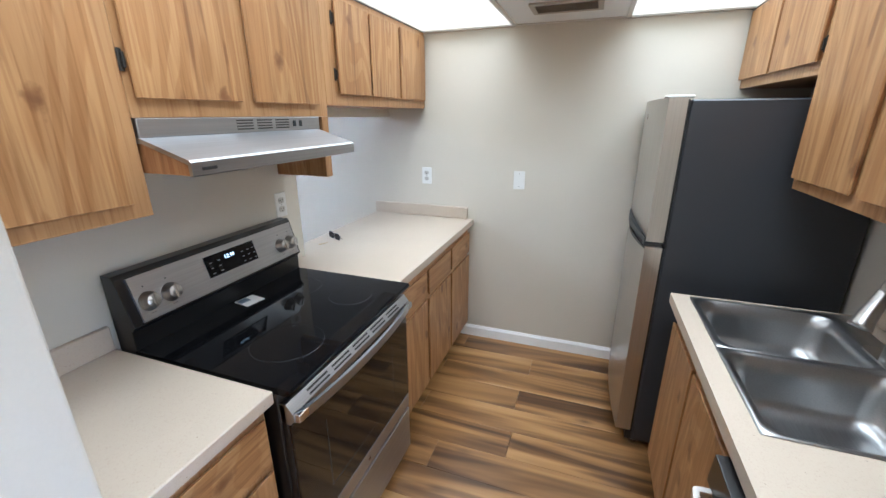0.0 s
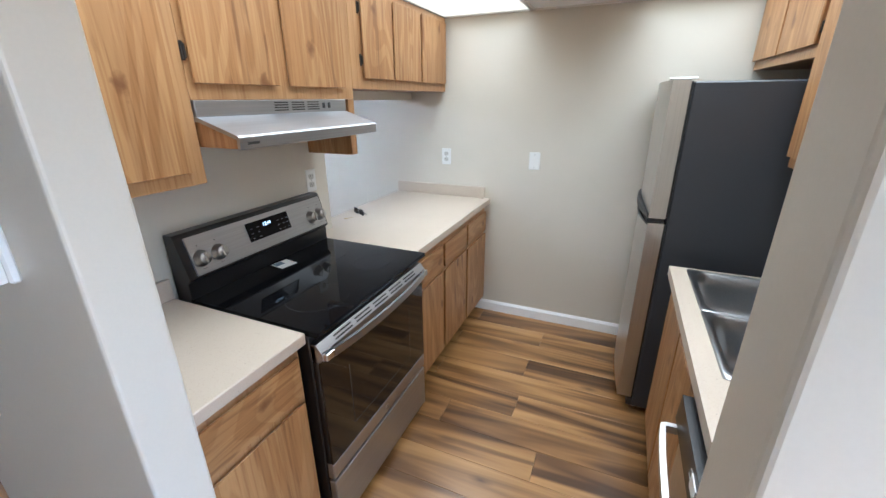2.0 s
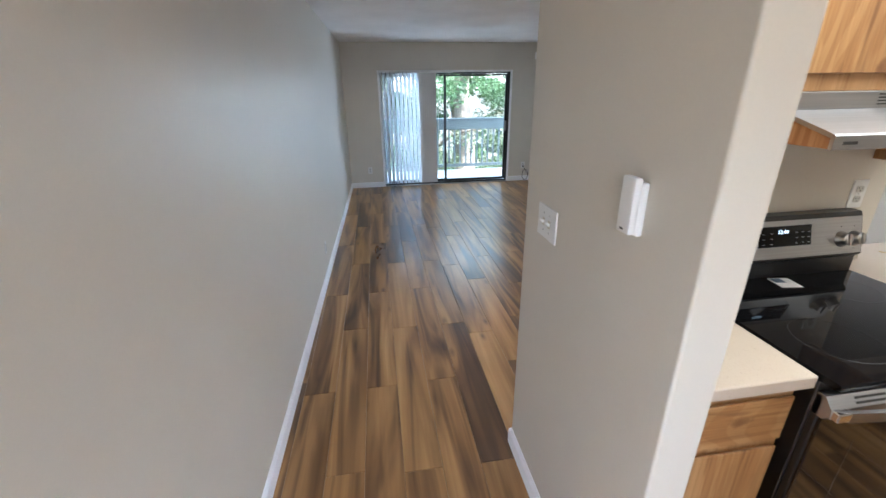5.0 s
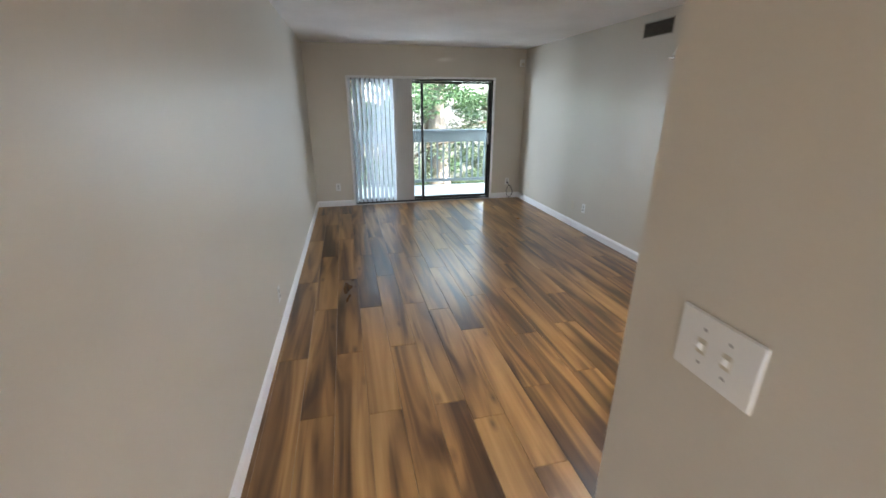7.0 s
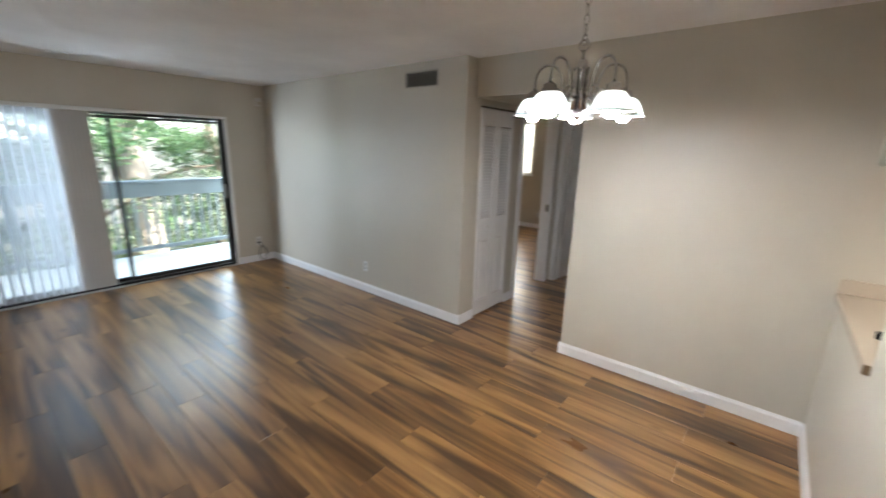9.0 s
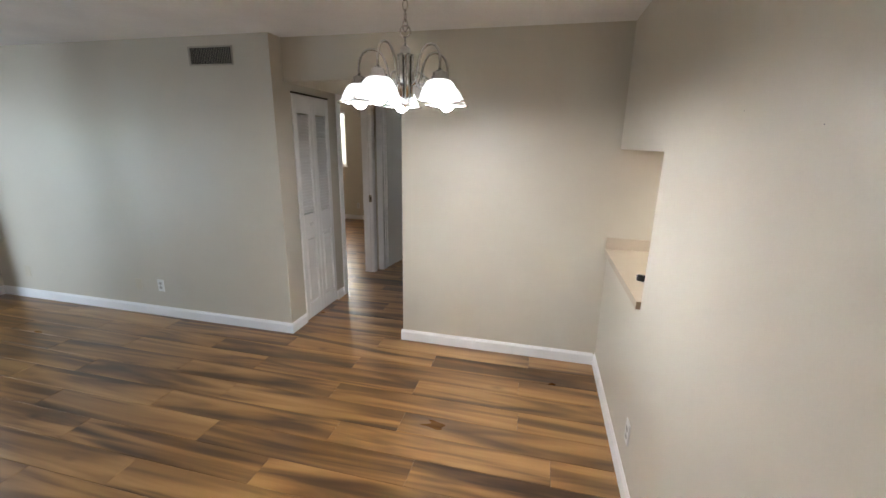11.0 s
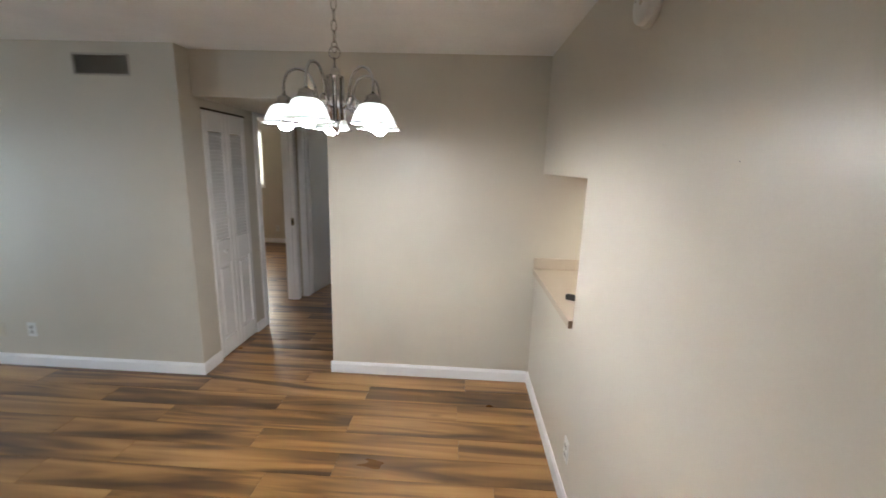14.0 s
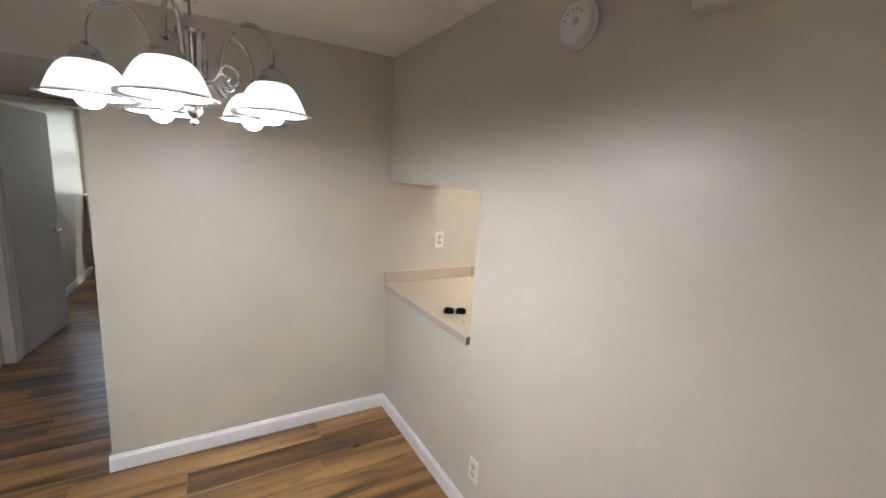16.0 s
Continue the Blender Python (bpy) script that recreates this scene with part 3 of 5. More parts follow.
def hall_door():
    hinge = (-3.893, 4.715, 0.012)
    d = new("door_2")
    d.location = hinge
    tagged(d, "white flat interior door standing open into the bedroom", "door", kind="structure")
    def p(name, bm, mat, par, label=""):
        o = new(name, mesh_of(name, bm, mat))
        o.parent = par
        return tagged(o, label)
    leaf = p("leaf", bm_box(0, 0.0, 0, 0.035, 0.755, 2.0, 0.002), DOORW, d)
    for z in (0.2, 1.0, 1.78):
        p("hinge", boxes([(-0.006, -0.012, z, 0.002, 0.03, z + 0.09), (-0.012, -0.012, z, -0.002, -0.002, z + 0.09)], 0.001), CHROME, d, "steel butt hinge")
    h = p("door_handle", lathe([(0.0, 0), (0.03, 0), (0.03, 0.008), (0.012, 0.012), (0.012, 0.05), (0.0, 0.05)], 20, turn=Matrix.Rotation(radians(90), 4, "Y"), at=(0.035, 0.69, 0.95)), NICKEL, d, "brushed nickel lever handle")
    p("lever", tube([(0.08, 0.69, 0.95), (0.083, 0.64, 0.952), (0.08, 0.58, 0.948)], 0.009, 8, 4), NICKEL, h)
    d.rotation_euler = (0, 0, radians(-8))
hall_door()

# ---- bifold closet door ----
def bifold():
    d = new("door_1")
    d.location = (-3.975, 2.925, 0.015)
    tagged(d, "white bifold closet door with louvres over raised panels", "door", kind="structure")
    x0, x1 = -3.99, -3.96
    for y0, y1 in ((2.93, 3.212), (3.215, 3.495)):
        fr = part("door_leaf", boxes([(x0, y0, 0.015, x1, y0 + 0.05, 1.985), (x0, y1 - 0.05, 0.015, x1, y1, 1.985), (x0, y0 + 0.05, 0.015, x1, y1 - 0.05, 0.16),
                                      (x0, y0 + 0.05, 0.79, x1, y1 - 0.05, 0.99), (x0, y0 + 0.05, 1.84, x1, y1 - 0.05, 1.985)], 0.003), DOORW, d)
        part("raised_panel", prism([(y0 + 0.052, 0.162), (y1 - 0.052, 0.162), (y1 - 0.052, 0.788), (y0 + 0.052, 0.788)], 0, x0 + 0.008, x1 - 0.014), DOORW, fr)
        part("panel_field", bm_box(x0 + 0.006, y0 + 0.078, 0.19, x1 - 0.003, y1 - 0.078, 0.76, 0.009), DOORW, fr)
        n = 30
        for i in range(n):
            z = 1.0 + (1.83 - 1.0) * i / n
            part("slat", prism([(x0 + 0.006, z + 0.024), (x1 - 0.004, z), (x1 - 0.004, z + 0.005), (x0 + 0.006, z + 0.029)], 1, y0 + 0.05, y1 - 0.05), DOORW, fr)
    part("knob", lathe([(0.0, 0.03), (0.012, 0.03), (0.018, 0.024), (0.018, 0.014), (0.008, 0.009), (0.008, 0)], 18, turn=Matrix.Rotation(radians(90), 4, "Y"), at=(-3.96, 3.06, 0.90)), WHITEP, d)
    part("track", bm_box(-4.0, 2.927, 1.987, -3.955, 3.498, 1.999), IRON, d)
bifold()

# ---- sliding door, blinds, balcony ----
def sliding_door():
    d = new("door_3")
    d.location = (-7.45, 1.03, 0.0)
    tagged(d, "dark aluminium sliding glass door to the balcony", "sliding door", kind="structure")
    part("outer_frame", boxes([(-7.50, -0.11, 0.0, -7.405, -0.07, 1.915), (-7.50, 2.135, 0.0, -7.405, 2.165, 1.915), (-7.50, -0.07, 1.885, -7.405, 2.135, 1.915), (-7.50, -0.07, 0.0, -7.405, 2.135, 0.04)], 0.004), BRONZE, d)
    for nm, y0, y1, x in (("fixed_panel", -0.06, 1.03, -7.475), ("sliding_panel", 0.985, 2.132, -7.44)):
        s = part(nm, boxes([(x - 0.016, y0, 0.045, x + 0.016, y0 + 0.038, 1.88), (x - 0.016, y1 - 0.038, 0.045, x + 0.016, y1, 1.88), (x - 0.016, y0 + 0.038, 1.85, x + 0.016, y1 - 0.038, 1.88), (x - 0.016, y0 + 0.038, 0.045, x + 0.016, y1 - 0.038, 0.085)], 0.003), BRONZE, d)
        g = part("pane", bm_box(x - 0.003, y0 + 0.038, 0.085, x + 0.003, y1 - 0.038, 1.85), GLASS, s)
        g.visible_shadow = False
    part("door_handle", boxes([(-7.424, 2.098, 0.92, -7.40, 2.122, 1.10)], 0.005), NICKEL, d, "grey pull handle")
    part("white_reveal", boxes([(-7.405, 2.165, 0.0, -7.386, 2.20, 1.945), (-7.405, -0.135, 1.915, -7.386, 2.165, 1.945), (-7.405, -0.14, 0.0, -7.386, -0.11, 1.945)], 0.003), TRIM, d)
    part("threshold", bm_box(-7.42, -0.11, 0.0, -7.37, 2.165, 0.014, 0.004), plain("grey_threshold", (0.5, 0.49, 0.47), 0.4, 0.5), d)
sliding_door()

def vertical_blind():
    b = thing("vertical_blind", (-7.35, 0.35, 1.93), "white vertical blind half drawn over the sliding door", "blind")
    part("headrail", bm_box(-7.382, -0.125, 1.905, -7.335, 1.15, 1.945, 0.004), WHITEP, b)
    def vane(y, ang, mat, lean=0.0):
        w, t, c = 0.089, 0.0012, 0.008
        pts = []
        for i in range(5):
            u = (i / 4 - 0.5)
            pts.append((u * w, c * (1 - 4 * u * u)))
        out = pts + [(px, py + t) for px, py in pts[::-1]]
        ca, sa = math.cos(radians(ang)), math.sin(radians(ang))
        return prism([(-7.36 + px * ca - py * sa, y + px * sa + py * ca) for px, py in out], 2, 0.05, 1.905)
    for i in range(10):
        v = part("vane", vane(-0.10 + i * 0.069, 31, VANE), VANE, b)
        part("clip", bm_box(-7.368, -0.104 + i * 0.069, 1.895, -7.352, -0.096 + i * 0.069, 1.908), WHITEP, v)
    for i in range(7):
        part("vane", vane(0.58 + i * 0.036, 80, STACKV), STACKV, b, "closed grey-white vane")
    part("wand", tube([(-7.33, 0.87, 1.89), (-7.33, 0.872, 1.4), (-7.33, 0.87, 0.75)], 0.004, 6, 1), WHITEP, b)
vertical_blind()

def balcony():
    built("balcony_floor", boxes([(-9.05 + i * 0.14, -1.6, -0.09, -8.915 + i * 0.14, 5.0, -0.05) for i in range(11)], 0.004), DECK, "pale weathered balcony boards", "balcony floor")
    built("balcony_soffit", boxes([(-9.1, -1.6, 2.45, -7.51, 5.0, 2.6)]), DECK, "underside of the balcony above", "soffit")
    r = thing("balcony_railing", (-8.95, 1.5, -0.05), "dark grey painted wooden balcony railing", "railing")
    part("top_rail", bm_box(-9.02, -1.6, 0.83, -8.92, 5.0, 1.03, 0.008), RAILP, r)
    part("cap", bm_box(-9.06, -1.6, 1.032, -8.88, 5.0, 1.065, 0.006), RAILP, r)
    part("bottom_rail", bm_box(-8.99, -1.6, 0.03, -8.95, 5.0, 0.09, 0.005), RAILP, r)
    for i in range(52):
        y = -1.55 + i * 0.125
        part("picket", bm_box(-8.985, y, 0.09, -8.955, y + 0.03, 0.83), RAILP, r)
balcony()
built("exterior_wall", boxes([(-7.63, -1.6, -3.0, -7.515, -0.12, 2.6), (-7.63, 2.18, -3.0, -7.515, 9.0, 2.6), (-7.63, -0.12, 1.925, -7.515, 2.18, 2.6), (-7.63, -0.12, -3.0, -7.515, 2.18, -0.06)]), plain("stucco", (0.42, 0.38, 0.31), 0.9, vary=0.1, fine=80, relief=0.5), "tan outside wall", "wall")

# ---- bedroom windows ----
def bedroom_window(name, x0, x1, z0, z1):
    w = new(name)
    w.location = ((x0 + x1) / 2, 7.84, z0)
    tagged(w, "white bedroom window with a lowered blind", "window", kind="structure")
    part("window_frame", boxes([(x0, 7.80, z0, x0 + 0.04, 7.86, z1), (x1 - 0.04, 7.80, z0, x1, 7.86, z1), (x0 + 0.04, 7.80, z0, x1 - 0.04, 7.86, z0 + 0.04), (x0 + 0.04, 7.80, z1 - 0.04, x1 - 0.04, 7.86, z1), (x0 + 0.04, 7.81, (z0 + z1) / 2 - 0.02, x1 - 0.04, 7.85, (z0 + z1) / 2 + 0.02)], 0.003), TRIM, w)
    g = part("pane", bm_box(x0 + 0.04, 7.828, z0 + 0.04, x1 - 0.04, 7.832, z1 - 0.04), GLASS, w)
    g.visible_shadow = False
    part("window_sill", bm_box(x0 - 0.02, 7.72, z0 - 0.03, x1 + 0.02, 7.80, z0, 0.005), TRIM, w)
    n = 36
    for i in range(n):
        z = z0 + 0.03 + (z1 - z0 - 0.06) * i / n
        part("slat", prism([(7.772, z), (7.79, z + 0.021), (7.791, z + 0.022), (7.773, z + 0.001)], 0, x0 + 0.01, x1 - 0.01), BLINDW, w)
bedroom_window("window_1", -7.1, -5.95, 1.13, 2.2)
bedroom_window("window_2", -3.98, -2.6, 1.13, 2.25)

# ---- kitchen cabinets ----
def slab(x_face, side, y0, y1, z0, z1, thick=0.018):
    """A slab door or drawer front whose edges slant back to the frame."""
    a, b, e = x_face, x_face + side * thick, 0.011
    bm = bmesh.new()
    back = [bm.verts.new((a, y, z)) for y, z in ((y0 + e, z0 + e), (y1 - e, z0 + e), (y1 - e, z1 - e), (y0 + e, z1 - e))]
    mid = [bm.verts.new((b - side * 0.004, y, z)) for y, z in ((y0, z0), (y1, z0), (y1, z1), (y0, z1))]
    top = [bm.verts.new((b, y, z)) for y, z in ((y0 + 0.002, z0 + 0.002), (y1 - 0.002, z0 + 0.002), (y1 - 0.002, z1 - 0.002), (y0 + 0.002, z1 - 0.002))]
    for q, w in ((back, mid), (mid, top)):
        for i in range(4):
            j = (i + 1) % 4
            bm.faces.new((q[i], q[j], w[j], w[i]))
    bm.faces.new(top)
    bm.faces.new(back[::-1])
    bmesh.ops.recalc_face_normals(bm, faces=bm.faces)
    return bm

def hinge(x, side, y, z):
    return boxes([(min(x, x + side * 0.006), y - 0.010, z - 0.026, max(x, x + side * 0.005), y + 0.003, z + 0.026), (min(x, x + side * 0.011), y - 0.003, z - 0.019, max(x, x + side * 0.011), y + 0.004, z + 0.019)], 0.002)

def cabinet(name, label, group, xb, xf, y0, y1, z0, z1, doors, drawers=(), toe=0.0, hinges=(), under=True):
    side = 1 if xf > xb else -1
    c = thing(name, ((xb + xf) / 2, (y0 + y1) / 2, z0), label, "cabinet", group)
    fx = xf - side * 0.02
    body = [(min(xb, fx), y0, z0 + toe, max(xb, fx), y1, z1)]
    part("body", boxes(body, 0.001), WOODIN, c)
    if toe:
        t = xf - side * 0.085
        part("toe_kick", boxes([(min(xb, t), y0 + 0.001, z0, max(xb, t), y1 - 0.001, z0 + toe)]), DARKP, c, "dark toe kick")
    fa, fb = min(fx, xf), max(fx, xf)
    part("face_frame", boxes([(fa, y0, z0 + toe, fb, y1, z1)], 0.0015), WOODF, c)
    for d in doors:
        k = part("door", slab(xf + side * 0.0005, side, *d), WOOD, c)
        for hy, hz in hinges:
            if d[0] - 0.02 < hy < d[0] + 0.002 or d[1] - 0.002 < hy < d[1] + 0.02:
                part("hinge", hinge(xf, side, hy, hz), IRON, k, "small dark hinge")
    for d in drawers:
        part("drawer_front", slab(xf + side * 0.0005, side, *d), WOODH, c)
    return c

BF = -0.775
cabinet("base_cabinet", "oak-grain base cabinet with a drawer over a door", "kitchen base cabinets", XK, BF, 0.442, 0.878, 0, 0.876,
        [(0.475, 0.862, 0.125, 0.655)], [(0.475, 0.862, 0.685, 0.835)], toe=0.1)
for i, (a, b) in enumerate(((1.662, 2.045), (2.047, 2.435), (2.437, 2.846))):
    cabinet("base_cabinet", "oak-grain base cabinet with a drawer over a door", "kitchen base cabinets", XK, BF, a, b, 0, 0.876,
            [(a + 0.012, b - 0.014, 0.125, 0.655)], [(a + 0.012, b - 0.014, 0.678, 0.825)], toe=0.1)

UF = -1.09
cabinet("wall_cabinet", "tall oak-grain wall cabinet with a slab door", "kitchen wall cabinets", XK, UF, 0.442, 0.921, 1.36, 2.106, [(0.46, 0.868, 1.40, 2.085)])
cabinet("wall_cabinet", "short oak-grain wall cabinet above the range hood", "kitchen wall cabinets", XK, UF, 0.922, 1.744, 1.607, 2.106, [(0.934, 1.27, 1.653, 2.09), (1.322, 1.67, 1.653, 2.09)], hinges=[(0.929, 1.74), (0.929, 2.0)])
cabinet("wall_cabinet", "oak-grain wall cabinet with three doors over the pass-through", "kitchen wall cabinets", XK, UF, 1.746, 2.848, 1.652, 2.106, [(1.83, 2.108, 1.70, 2.075), (2.128, 2.44, 1.70, 2.075), (2.462, 2.82, 1.70, 2.075)], hinges=[(1.825, 1.78), (1.825, 2.0)])
single("hood_side_panel", bm_box(XK, 1.70, 1.353, UF, 1.744, 1.606, 0.002), WOOD, (-1.22, 1.72, 1.353), "oak-grain panel hanging beside the range hood", "cabinet panel")
RF = 0.69
cabinet("wall_cabinet", "short oak-grain wall cabinet above the refrigerator", "kitchen wall cabinets", XR, RF, 1.986, 2.848, 1.735, 2.106, [(2.015, 2.425, 1.775, 2.09), (2.447, 2.83, 1.775, 2.09)], hinges=[(2.01, 1.83), (2.01, 2.04)])
cabinet("wall_cabinet", "tall oak-grain wall cabinet over the sink", "kitchen wall cabinets", XR, RF, 1.20, 1.984, 1.355, 2.106, [(1.605, 1.965, 1.395, 2.085), (1.22, 1.57, 1.395, 2.085)])
cabinet("wall_cabinet", "tall oak-grain wall cabinet over the dishwasher", "kitchen wall cabinets", XR, RF, 0.442, 1.198, 1.355, 2.106, [(0.83, 1.18, 1.395, 2.085), (0.46, 0.81, 1.395, 2.085)])

SF = 0.405
cabinet("sink_cabinet", "oak-grain sink base cabinet with two tall doors", "kitchen base cabinets", XR, SF, 1.102, 1.922, 0, 0.72,
        [(1.555, 1.905, 0.12, 0.80), (1.118, 1.535, 0.12, 0.80)], toe=0.1)
single("sink_apron", boxes([(SF, 1.102, 0.722, SF + 0.02, 1.922, 0.874)], 0.002), WOODH, (SF, 1.51, 0.722), "oak-grain rail under the sink counter", "cabinet panel")
cabinet("filler_cabinet", "narrow oak-grain filler beside the dishwasher", "kitchen base cabinets", XR, SF, 0.442, 0.487, 0, 0.876, [(0.446, 0.483, 0.12, 0.83)], toe=0.1)

# ---- worktops ----
def counter_west():
    c = thing("countertop", (-1.05, 2.2, 0.877), "cream speckled laminate worktop running through the pass-through", "countertop")
    part("slab", prism([(XK + 0.002, 1.66), (-0.735, 1.66), (-0.735, 2.848), (-1.497, 2.848), (-1.497, 1.822), (XK + 0.002, 1.822)], 2, 0.877, 0.917, 0.003), COUNTER, c)
    part("backsplash", bm_box(-1.495, 2.829, 0.918, -0.775, 2.848, 0.998, 0.003), COUNTER, c)
    part("splash_end", bm_box(-0.79, 2.805, 0.918, -0.772, 2.828, 0.996, 0.002), COUNTER, c)
    part("raw_end", bm_box(-1.496, 1.8195, 0.878, -1.476, 1.8215, 0.916), plain("bare_board", (0.22, 0.15, 0.09), 0.8), c, "bare brown board end")
    c2 = thing("countertop", (-1.05, 0.66, 0.877), "cream speckled laminate worktop beside the range", "countertop")
    part("slab", bm_box(XK, 0.441, 0.877, -0.735, 0.881, 0.917, 0.003), COUNTER, c2)
    part("backsplash", bm_box(XK, 0.462, 0.918, XK + 0.019, 0.878, 0.998, 0.003), COUNTER, c2)
    part("side_splash", bm_box(XK, 0.441, 0.918, -0.78, 0.46, 0.998, 0.003), COUNTER, c2)
counter_west()

SX0, SX1, SY0, SY1 = 0.425, 0.93, 1.13, 1.905
def counter_east():
    c = thing("countertop", (0.68, 1.2, 0.877), "cream speckled laminate worktop round the sink", "countertop")
    bm = bmesh.new()
    outer, inner = ((0.362, 0.441), (XR, 0.441), (XR, 1.927), (0.362, 1.927)), ((0.44, 1.145), (0.915, 1.145), (0.915, 1.89), (0.44, 1.89))
    ol, ou, il, iu = ([bm.verts.new((x, y, z)) for x, y in ring] for ring, z in ((outer, 0.877), (outer, 0.917), (inner, 0.877), (inner, 0.917)))
    for q, w in ((ol, ou), (ou, iu), (iu, il), (il, ol)):
        for i in range(4):
            bm.faces.new((q[i], q[(i + 1) % 4], w[(i + 1) % 4], w[i]))
    bmesh.ops.recalc_face_normals(bm, faces=bm.faces)
    part("slab", bm, COUNTER, c)
    part("backsplash", bm_box(XR - 0.019, 0.441, 0.918, XR, 1.927, 0.998, 0.003), COUNTER, c)
counter_east()

def rounded(cx, cy, hx, hy, r, n=6):
    pts = []
    for sx, sy, a0 in ((1, 1, 0), (-1, 1, 90), (-1, -1, 180), (1, -1, 270)):
        for i in range(n):
            a = radians(a0 + 90 * i / (n - 1))
            pts.append((cx + sx * (hx - r) + r * math.cos(a), cy + sy * (hy - r) + r * math.sin(a)))
    return pts

def sink():
    s = thing("kitchen_sink", ((SX0 + SX1) / 2, (SY0 + SY1) / 2, 0.75), "double-bowl stainless steel sink set in the worktop", "sink")
    mid = (SY0 + SY1) / 2
    for y0, y1 in ((SY0, mid - 0.0005), (mid + 0.0005, SY1)):
        cx, cy, hx, hy = (SX0 + SX1) / 2, (y0 + y1) / 2, (SX1 - SX0) / 2, (y1 - y0) / 2
        bx = cx - 0.025
        bh = hx - 0.05
        loops = [(cx, cy, hx, hy, 0.004, 0.9175), (cx, cy, hx - 0.002, hy, 0.004, 0.9205), (bx, cy, bh + 0.012, hy - 0.010, 0.05, 0.9205), (bx, cy, bh, hy - 0.02, 0.055, 0.915),
                 (bx, cy, bh - 0.006, hy - 0.026, 0.06, 0.86), (bx, cy, bh - 0.014, hy - 0.034, 0.065, 0.79), (bx, cy, bh - 0.03, hy - 0.05, 0.07, 0.762), (bx, cy, bh - 0.06, hy - 0.08, 0.06, 0.752), (bx, cy, 0.045, 0.045, 0.0449, 0.748)]
        bm = bmesh.new()
        rings = [[bm.verts.new((px, py, z)) for px, py in rounded(a, b, c, d, r)] for a, b, c, d, r, z in loops]
        for q, w in zip(rings, rings[1:]):
            for i in range(len(q)):
                j = (i + 1) % len(q)
                bm.faces.new((q[i], q[j], w[j], w[i]))
        bmesh.ops.recalc_face_normals(bm, faces=bm.faces)
        for f in bm.faces:
            f.normal_flip()
            f.smooth = True
        b = part("bowl", bm, SINKS, s)
        part("drain", lathe([(0.047, 0.0), (0.047, 0.003), (0.038, 0.003), (0.034, -0.012), (0.0, -0.012)], 20, at=(bx, cy, 0.749)), CHROME, b)
        part("drain_holes", lathe([(0.024, 0.0), (0.0, 0.0005)], 12, at=(bx, cy, 0.738)), SLOT, b)
sink()

def faucet():
    x, y = 0.872, 1.558
    f = thing("faucet", (x, y, 0.921), "brushed nickel pull-down kitchen faucet", "faucet")
    part("deck_plate", prism(rounded(x, y, 0.027, 0.11, 0.026), 2, 0.9208, 0.928, 0.002), NICKEL, f)
    part("base", lathe([(0.031, 0.0), (0.030, 0.02), (0.027, 0.06), (0.023, 0.10), (0.017, 0.125)], 20, True, at=(x, y, 0.928)), NICKEL, f)
    part("spout", tube([(x, y, 1.03), (x, y - 0.001, 1.12), (x - 0.006, y - 0.004, 1.18), (x - 0.030, y - 0.008, 1.218), (x - 0.058, y - 0.012, 1.215), (x - 0.078, y - 0.017, 1.185), (x - 0.088, y - 0.02, 1.15)], 0.0135, 14, 5), NICKEL, f)
    part("spray_head", tube([(x - 0.087, y - 0.02, 1.153), (x - 0.10, y - 0.03, 1.12), (x - 0.122, y - 0.046, 1.08), (x - 0.134, y - 0.056, 1.055)], lambda u: 0.0155 + 0.012 * u, 16, 3), NICKEL, f)
    part("lever", tube([(x, y - 0.022, 0.985), (x + 0.004, y - 0.06, 0.99), (x + 0.008, y - 0.12, 1.0), (x + 0.008, y - 0.16, 1.006)], lambda u: 0.016 - 0.007 * u, 10, 4), NICKEL, f)
faucet()

